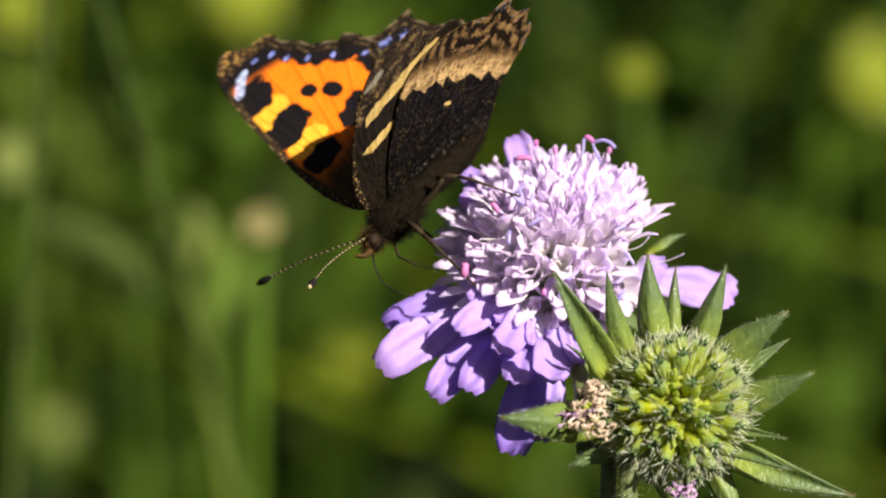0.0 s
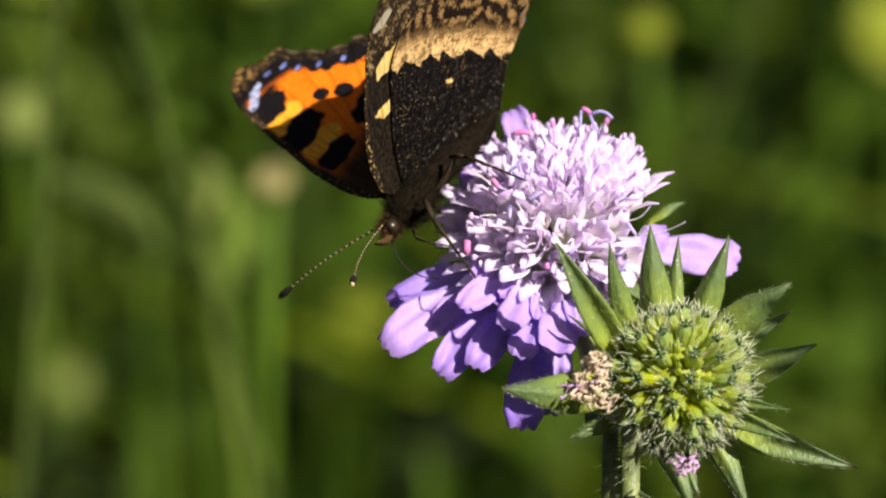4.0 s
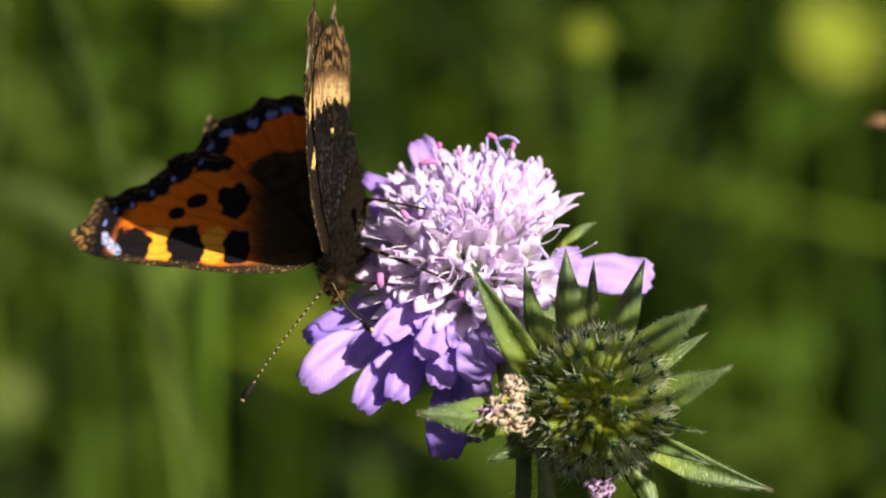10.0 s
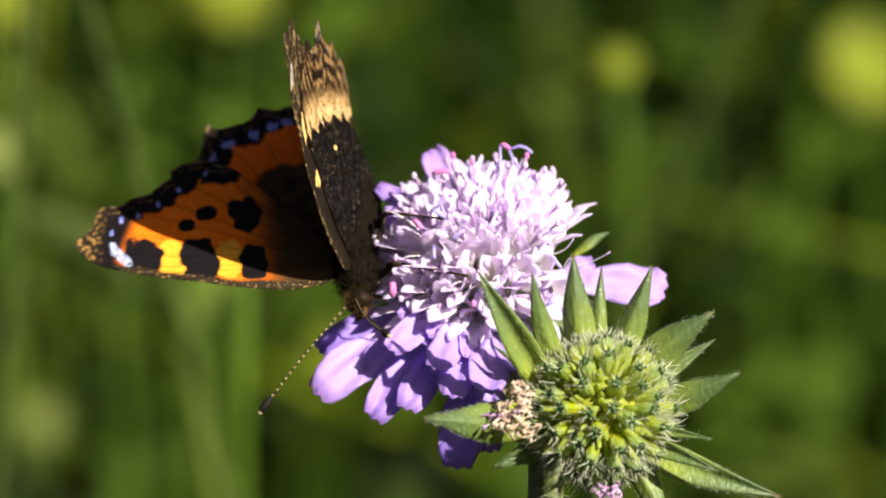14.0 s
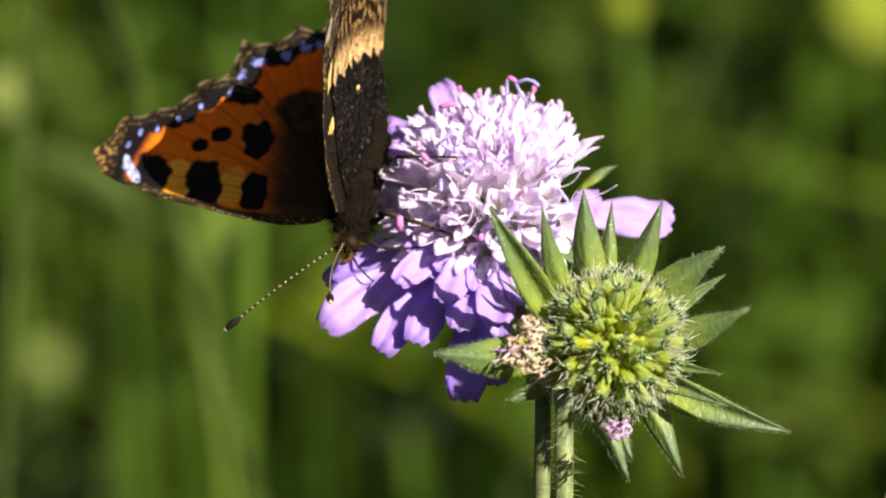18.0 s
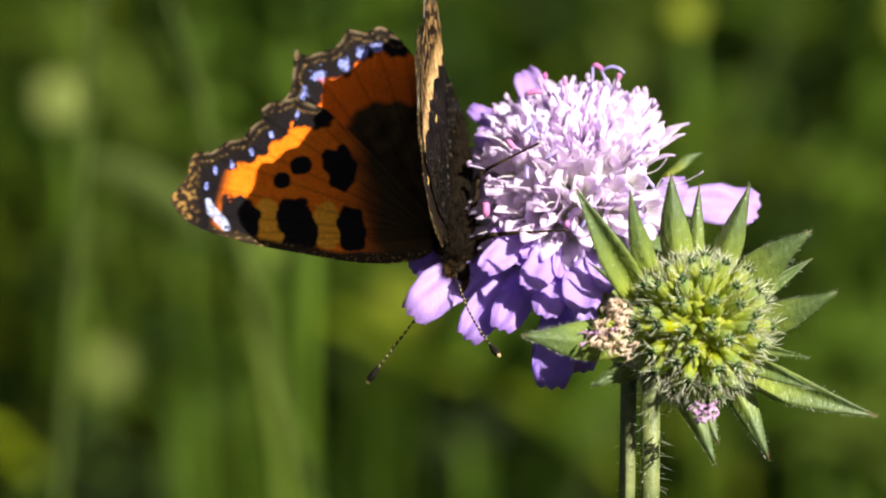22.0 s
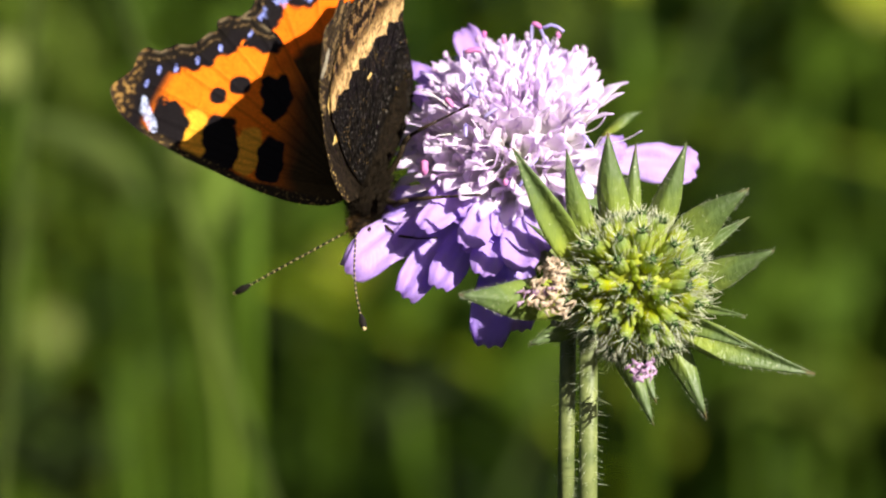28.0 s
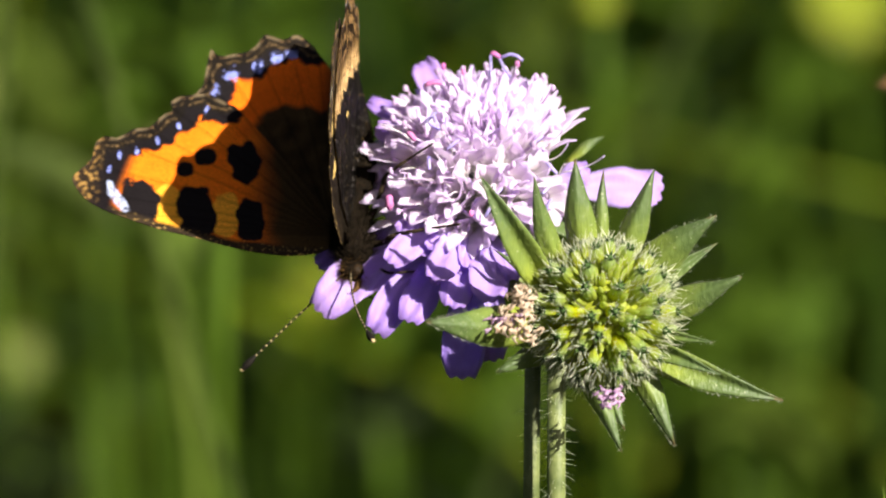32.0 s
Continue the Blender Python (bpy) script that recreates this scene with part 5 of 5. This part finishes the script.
# ---- what moves ----
def motions():
    walk(seed_head, [(t, at(x, -10, z)) for t, x, z in (
        (0, 15.88, -7.06), (0.5, 15.77, -6.37), (1, 14.04, -6.68), (1.5, 12.01, -8.13), (2, 11.16, -9.06), (2.5, 12.53, -9.75), (3, 14.28, -8.94),
        (3.5, 15.39, -8.58), (5.5, 12.84, -7.89), (6, 13.43, -7.86), (6.5, 14.47, -7.74), (7, 15.40, -7.23), (7.5, 15.53, -6.47), (8, 13.98, -6.68),
        (8.5, 12.80, -7.12), (9, 12.58, -7.74), (9.5, 12.52, -8.98), (10, 12.75, -9.63), (10.5, 13.17, -9.37), (11, 13.87, -8.77), (11.5, 14.76, -8.94),
        (12, 15.74, -8.75), (12.5, 15.32, -7.74), (13, 13.29, -7.55), (13.5, 11.22, -7.25), (14, 10.66, -7.84), (14.5, 11.71, -7.95), (15, 13.63, -7.64),
        (15.5, 14.80, -7.45), (17.5, 10.44, -7.94), (18, 10.94, -7.34), (18.5, 11.28, -8.00), (19, 11.69, -7.14), (19.5, 11.44, -6.76), (20, 10.79, -7.40),
        (20.5, 10.07, -8.12), (21, 11.32, -7.63), (21.5, 12.96, -6.22), (22, 13.41, -5.05), (22.5, 12.83, -4.77), (23, 12.61, -4.74), (23.5, 14.20, -4.08),
        (24, 15.03, -4.08), (24.5, 14.03, -5.13), (25, 12.75, -5.68), (25.5, 12.64, -5.39), (27.5, 12.59, -5.05), (28, 12.90, -4.80), (28.5, 12.68, -4.91),
        (29, 12.23, -5.01), (29.5, 12.15, -5.40), (30, 12.58, -4.96), (30.5, 12.95, -4.92), (31, 12.76, -4.97), (31.5, 12.41, -5.29), (32, 12.59, -5.05))])
    flower_rows = (
        (0, 7.80, 4.81, 7.74), (0.5, 7.90, 5.45, 8.24), (1, 6.25, 5.27, 8.00), (1.5, 4.11, 3.82, 7.34), (2, 3.12, 2.86, 5.60), (2.5, 4.26, 2.17, 6.03),
        (3, 6.23, 2.76, 6.04), (3.5, 7.24, 3.11, 5.51), (5.5, 4.73, 3.77, 5.29), (6, 5.23, 3.87, 4.85), (6.5, 6.48, 3.94, 4.53), (7, 7.71, 4.43, 5.75),
        (7.5, 7.97, 5.21, 5.65), (8, 6.46, 5.10, 5.65), (8.5, 5.08, 4.54, 4.65), (9, 4.88, 3.90, 4.76), (9.5, 4.51, 2.44, 3.22), (10, 4.35, 1.74, 2.46),
        (10.5, 4.66, 1.83, 1.81), (11, 5.14, 2.24, 3.01), (11.5, 5.89, 2.02, 1.92), (12, 7.34, 2.44, 3.55), (12.5, 7.11, 3.57, 4.32), (13, 5.27, 3.73, 4.44),
        (13.5, 3.19, 3.89, 3.32), (14, 2.69, 3.24, 2.43), (14.5, 3.45, 2.88, 1.34), (15, 5.29, 3.36, 1.35), (15.5, 6.62, 3.56, 2.77), (17.5, 2.11, 3.36, 2.90),
        (18, 2.69, 3.91, 2.35), (18.5, 2.85, 3.12, 0.85), (19, 3.13, 3.80, 0.30), (19.5, 2.96, 4.22, 1.35), (20, 2.35, 3.61, 1.26), (20.5, 1.42, 2.88, 0.42),
        (21, 2.26, 3.20, -0.83), (21.5, 4.50, 4.67, 1.03), (22, 5.08, 5.88, 1.99), (22.5, 4.44, 6.02, 0.68), (23, 4.16, 6.22, 1.15), (23.5, 5.77, 6.88, 1.89),
        (24, 6.81, 6.90, 2.55), (24.5, 5.78, 5.82, 1.45), (25, 4.23, 5.28, 0.80), (25.5, 4.31, 5.43, 0.89), (27.5, 3.97, 5.71, 0.03), (28, 4.72, 6.20, 2.42),
        (28.5, 4.17, 5.86, 0.22), (29, 3.72, 5.75, -0.10), (29.5, 3.56, 5.18, -0.21), (30, 4.02, 5.65, -0.01), (30.5, 4.25, 5.69, 0.22), (31, 4.35, 5.64, 0.30),
        (31.5, 3.86, 5.30, -0.12), (32, 4.13, 5.66, 0.00))
    walk(flower, [(t, at(x, 10, z, 0, r, 0)) for t, x, z, r in flower_rows])
    walk(flower_stem, [(t, pose(0, 0, 0, 0, -r, 0)) for t, x, z, r in flower_rows])
    walk(butterfly, [(t, at(x, 5, z, rx, ry, rz)) for t, x, z, rx, ry, rz in (
        (0, -8.37, 9.77, 5.0, 41.6, -150.6), (0.5, -8.34, 10.93, 5.4, 40.4, -152.1), (1, -9.99, 10.77, 6.3, 39.7, -152.4), (1.5, -11.28, 7.69, 7.8, 48.7, -151.3),
        (2, -11.83, 6.39, 12.9, 51.1, -145.6), (2.5, -10.70, 6.15, 13.4, 47.7, -147.4), (3, -8.71, 6.90, 10.9, 45.8, -150.6), (3.5, -7.61, 7.07, 13.2, 45.2, -148.3),
        (5.5, -10.53, 7.13, 17.0, 39.2, -146.5), (6, -10.53, 7.66, 21.0, 40.2, -139.6), (6.5, -8.67, 8.70, 23.9, 35.0, -128.2), (7, -6.83, 8.43, 26.3, 37.8, -121.7),
        (7.5, -6.67, 9.74, 28.1, 34.1, -117.9), (8, -8.45, 9.72, 28.7, 34.3, -121.0), (8.5, -9.10, 7.62, 29.2, 37.8, -112.3), (9, -8.56, 6.32, 35.2, 43.3, -105.4),
        (9.5, -8.72, 3.90, 41.8, 46.0, -97.6), (10, -9.12, 2.72, 43.3, 47.3, -98.9), (10.5, -9.14, 3.26, 41.1, 46.6, -102.2), (11, -8.95, 3.91, 39.6, 44.9, -106.5),
        (11.5, -8.25, 3.77, 38.7, 43.6, -106.1), (12, -6.78, 4.49, 35.5, 42.9, -109.2), (12.5, -7.36, 6.17, 35.1, 41.0, -112.4), (13, -8.74, 6.09, 37.0, 43.0, -109.2),
        (13.5, -9.53, 4.83, 42.9, 46.4, -93.2), (14, -10.12, 3.60, 45.7, 48.6, -91.1), (14.5, -9.60, 3.02, 49.4, 50.4, -91.4), (15, -7.74, 3.46, 50.0, 50.3, -92.5),
        (15.5, -6.40, 4.19, 46.1, 47.9, -95.3), (17.5, -11.81, 3.48, 33.8, 52.9, -110.1), (18, -11.22, 3.57, 30.8, 53.2, -109.3), (18.5, -11.56, 2.27, 28.0, 54.9, -114.6),
        (19, -11.33, 2.71, 30.8, 54.3, -115.7), (19.5, -11.52, 3.14, 32.4, 55.8, -117.0), (20, -11.88, 2.15, 34.7, 57.9, -115.3), (20.5, -12.06, 0.23, 39.4, 61.3, -105.9),
        (21, -9.98, -0.89, 59.3, 67.1, -82.7), (21.5, -7.56, 0.55, 59.3, 70.9, -81.4), (22, -7.21, 1.93, 56.4, 71.5, -86.0), (22.5, -8.09, 1.66, 58.7, 72.0, -84.6),
        (23, -8.22, 1.82, 56.2, 72.4, -86.7), (23.5, -6.72, 2.78, 54.8, 72.9, -89.3), (24, -5.67, 2.43, 50.8, 79.5, -92.5), (24.5, -6.85, 1.53, 56.8, 74.9, -88.2),
        (25, -8.17, 0.74, 57.1, 71.6, -85.6), (25.5, -8.22, 1.10, 58.2, 72.8, -85.3), (27.5, -9.66, 1.21, 29.1, 72.5, -111.6), (28, -10.06, 2.66, 4.0, 70.5, -137.1),
        (28.5, -10.88, 1.43, 5.5, 71.6, -135.1), (29, -11.44, 1.13, 6.5, 71.1, -134.6), (29.5, -11.23, 1.10, 22.2, 65.5, -120.8), (30, -10.69, 1.78, 22.1, 62.3, -117.8),
        (30.5, -10.20, 1.81, 22.7, 62.4, -113.9), (31, -9.97, 1.78, 26.5, 62.4, -111.5), (31.5, -9.37, 0.73, 34.4, 63.9, -103.2), (32, -8.69, 0.78, 37.2, 62.1, -97.9))])
    walk(tall_leaf, [(t, at(*(LEAF_AT + ASIDE * d + up_v * h))) for t, d, h in (
        (0, 34, 0), (1.7, 32, 0), (2.1, 24, 0), (2.5, 5, 0), (3, 0, 0), (3.5, 6, 0), (4.5, 24, 0), (5.5, 34, 0), (8.8, 32, 0), (9.2, 17, 0), (9.5, 6, 0), (10, 0, 0), (10.5, -3.5, 2), (11.2, -4, 3), (11.5, -1.5, 1), (11.9, 1, 0), (12.2, 8, 0), (12.5, 17, 0), (12.9, 28, 0), (13.5, 34, 0), (32, 34, 0))])
    walk(straw_ear, [(t, at(x, 0, z)) for t, x, z in (
        (0, 5.5, -3.5), (9, 6, -3.5), (10, 7.14, -1.59), (10.5, 4.71, -3.32), (11, 4.68, -2.46), (11.5, 7.79, -2.64), (12.5, 6.5, -3.5), (15.5, 5, -3), (17.5, -0.48, -4.56), (18, 1.94, -4.7), (18.5, 1.39, -3.32), (19, 0, -2.7), (19.5, 0.75, -3.11), (20, 1.49, -4.16), (20.5, 2.7, -5.1), (21.5, 6.5, -3.5), (27.5, 6.5, -3.5), (28.5, 5.06, -6.88), (29, 2.65, -6.12), (29.5, 3.72, -4.92), (30, 4.81, -5.52), (31, 6.5, -3.5), (32, 6.5, -3.5))])
    angles = (
        (0, 35.9, 41.6, -10.4), (0.5, 36.7, 42.2, -7.0), (1, 36.7, 43.0, -4.8), (1.5, 37.0, 43.3, -3.2), (2, 37.4, 43.8, -2.3), (2.5, 37.7, 43.1, -1.6), (3, 37.4, 43.4, -1.3),
        (3.5, 38.7, 42.5, -0.8), (5.5, 37.0, 41.0, 4.0), (6, 27.2, 43.0, 5.7), (6.5, 24.0, 47.5, 6.8), (7, 33.0, 50.3, 5.7), (7.5, 32.0, 48.5, 3.9), (8, 25.9, 40.7, 1.1),
        (8.5, 35.7, 43.6, -0.3), (9, 45.1, 42.8, -0.9), (9.5, 46.4, 39.8, -0.6), (10, 44.9, 36.7, -0.1), (10.5, 47.0, 36.0, 0.5), (11, 47.7, 37.7, 1.0), (11.5, 46.2, 34.9, 1.0),
        (12, 43.9, 34.8, 1.2), (12.5, 37.8, 34.3, 2.3), (13, 39.4, 35.4, 3.2), (13.5, 54.1, 40.5, 3.8), (14, 57.0, 40.7, 2.3), (14.5, 50.7, 39.6, -0.4), (15, 45.1, 41.0, -0.6),
        (15.5, 45.0, 41.2, -0.0), (17.5, 40.0, 33.7, 2.0), (18, 48.1, 35.7, 1.3), (18.5, 47.6, 35.4, 2.3), (19, 41.4, 34.9, 4.1), (19.5, 37.2, 37.5, 4.8), (20, 37.6, 40.4, 5.0),
        (20.5, 41.8, 46.5, 5.3), (21, 48.7, 50.5, 6.7), (21.5, 46.5, 51.1, 7.5), (22, 43.0, 47.3, 7.7), (22.5, 43.0, 48.3, 6.3), (23, 42.4, 46.7, 4.9), (23.5, 43.0, 47.4, 4.9),
        (24, 43.6, 47.7, 7.0), (24.5, 43.4, 46.6, 8.2), (25, 43.3, 47.6, 8.1), (25.5, 44.0, 47.1, 6.0), (27.5, 50.5, 39.8, 6.0), (28, 51.7, 39.0, 6.5), (28.5, 51.5, 37.0, 5.5),
        (29, 49.8, 36.0, 8.2), (29.5, 40.5, 33.5, 10.0), (30, 46.9, 35.3, 4.8), (30.5, 51.7, 37.0, -0.0), (31, 47.0, 36.4, 1.5), (31.5, 43.0, 37.8, 3.0), (32, 48.5, 42.0, -0.0))
    # the way in which each antenna points from the head
    pointing = {-1: (
        (0, 0.5, -0.86, 0.09), (1, 0.56, -0.82, 0.16), (2, 0.57, -0.81, 0.16), (3, 0.6, -0.8, 0.1), (5.5, 0.65, -0.75, 0.09),
        (6, 0.58, -0.79, 0.19), (7, 0.67, -0.74, 0.05), (8, 0.61, -0.79, 0.11), (9, 0.67, -0.74, 0.02), (10, 0.62, -0.79, 0.03),
        (11, 0.68, -0.72, 0.11), (12, 0.67, -0.73, 0.13), (13, 0.68, -0.73, 0.12), (13.5, 0.62, -0.78, 0.04), (14, 0.62, -0.78, 0.12),
        (15, 0.58, -0.81, 0.11), (15.5, 0.63, -0.76, 0.15), (17.5, 0.57, -0.78, 0.27), (18, 0.58, -0.79, 0.21), (19, 0.62, -0.73, 0.29),
        (20, 0.57, -0.76, 0.31), (20.5, 0.62, -0.77, 0.17), (21, 0.6, -0.79, 0.11), (22, 0.62, -0.76, 0.17), (23, 0.66, -0.73, 0.19),
        (24, 0.64, -0.75, 0.17), (25, 0.62, -0.78, 0.11), (25.5, 0.63, -0.76, 0.17), (27.5, 0.53, -0.81, 0.25), (28, 0.57, -0.77, 0.29),
        (29, 0.54, -0.8, 0.28), (30, 0.57, -0.8, 0.17), (31, 0.57, -0.78, 0.26), (32, 0.59, -0.78, 0.18)), 1: (
        (0, 0.8, 0.58, 0.18), (0.5, 0.79, 0.59, 0.15), (1, 0.76, 0.62, 0.18), (1.5, 0.75, 0.66, 0.07), (2, 0.74, 0.67, 0.03),
        (3, 0.71, 0.7, -0.04), (3.5, 0.77, 0.64, -0.02), (5.5, 0.72, 0.68, -0.12), (6, 0.74, 0.67, -0.11), (7, 0.78, 0.61, -0.14),
        (9, 0.81, 0.58, -0.07), (14, 0.81, 0.56, 0.17), (15, 0.82, 0.57, 0.08), (17.5, 0.87, 0.45, 0.22), (18, 0.86, 0.43, 0.27),
        (18.5, 0.79, 0.56, 0.24), (19, 0.8, 0.58, 0.17), (20, 0.75, 0.63, 0.21), (20.5, 0.74, 0.64, 0.18), (21, 0.77, 0.63, 0.11),
        (22, 0.79, 0.61, 0.09), (23, 0.78, 0.62, 0.07), (24, 0.67, 0.73, 0.11), (25, 0.82, 0.58, 0.01), (27.5, 0.82, 0.54, 0.18),
        (28, 0.8, 0.58, 0.14), (29, 0.75, 0.57, 0.33), (30, 0.76, 0.58, 0.31), (31, 0.75, 0.59, 0.31), (31.5, 0.78, 0.6, 0.15),
        (32, 0.81, 0.54, 0.23))}
    for side, antenna in antennae:
        walk(antenna, [(t, Matrix.Translation((3.2 * MM, side * 0.5 * MM, -0.4 * MM)) @ Vector((x, y, z)).to_track_quat("X", "Z").to_matrix().to_4x4())
                       for t, x, y, z in pointing[side]])
    # the way in which the two near legs reach for the flower
    reaching = ((
        (0, -0.39, 0.55, -0.74), (3, -0.15, 0.73, -0.67), (7, 0.31, 0.82, -0.49), (9, 0.5, 0.81, -0.31), (14, 0.52, 0.84, -0.12), (19, 0.06, 0.97, -0.25),
        (23, -0.17, 0.98, -0.08), (25.5, -0.2, 0.97, -0.08), (28, -0.45, 0.89, -0.08), (32, -0.07, 0.97, 0.22)), (
        (0, 0.09, 0.52, -0.85), (3, 0.25, 0.4, -0.88), (7, 0.6, 0.32, -0.74), (9, 0.5, 0.57, -0.65), (14, 0.45, 0.82, -0.37), (19, 0.17, 0.72, -0.67),
        (21, 0.14, 0.88, -0.45), (23, 0.1, 0.94, -0.33), (25.5, 0.05, 0.94, -0.34), (28, -0.21, 0.91, -0.36), (32, 0.09, 0.99, -0.1)))
    for (leg, root), rows in zip(legs, reaching):
        walk(leg, [(t, Matrix.Translation(root) @ Vector((x, y, z)).to_track_quat("X", "Z").to_matrix().to_4x4()) for t, x, y, z in rows])
    for side, wing in wings:
        swing = side > 0 and wing.name.startswith("forewing")
        walk(wing, [(t, pose(0, side * MM, MM, side * (near if side > 0 else far)) @ pose(0, 0, 0, 0, 0, turn if swing else 0)) for t, near, far, turn in angles])


motions()
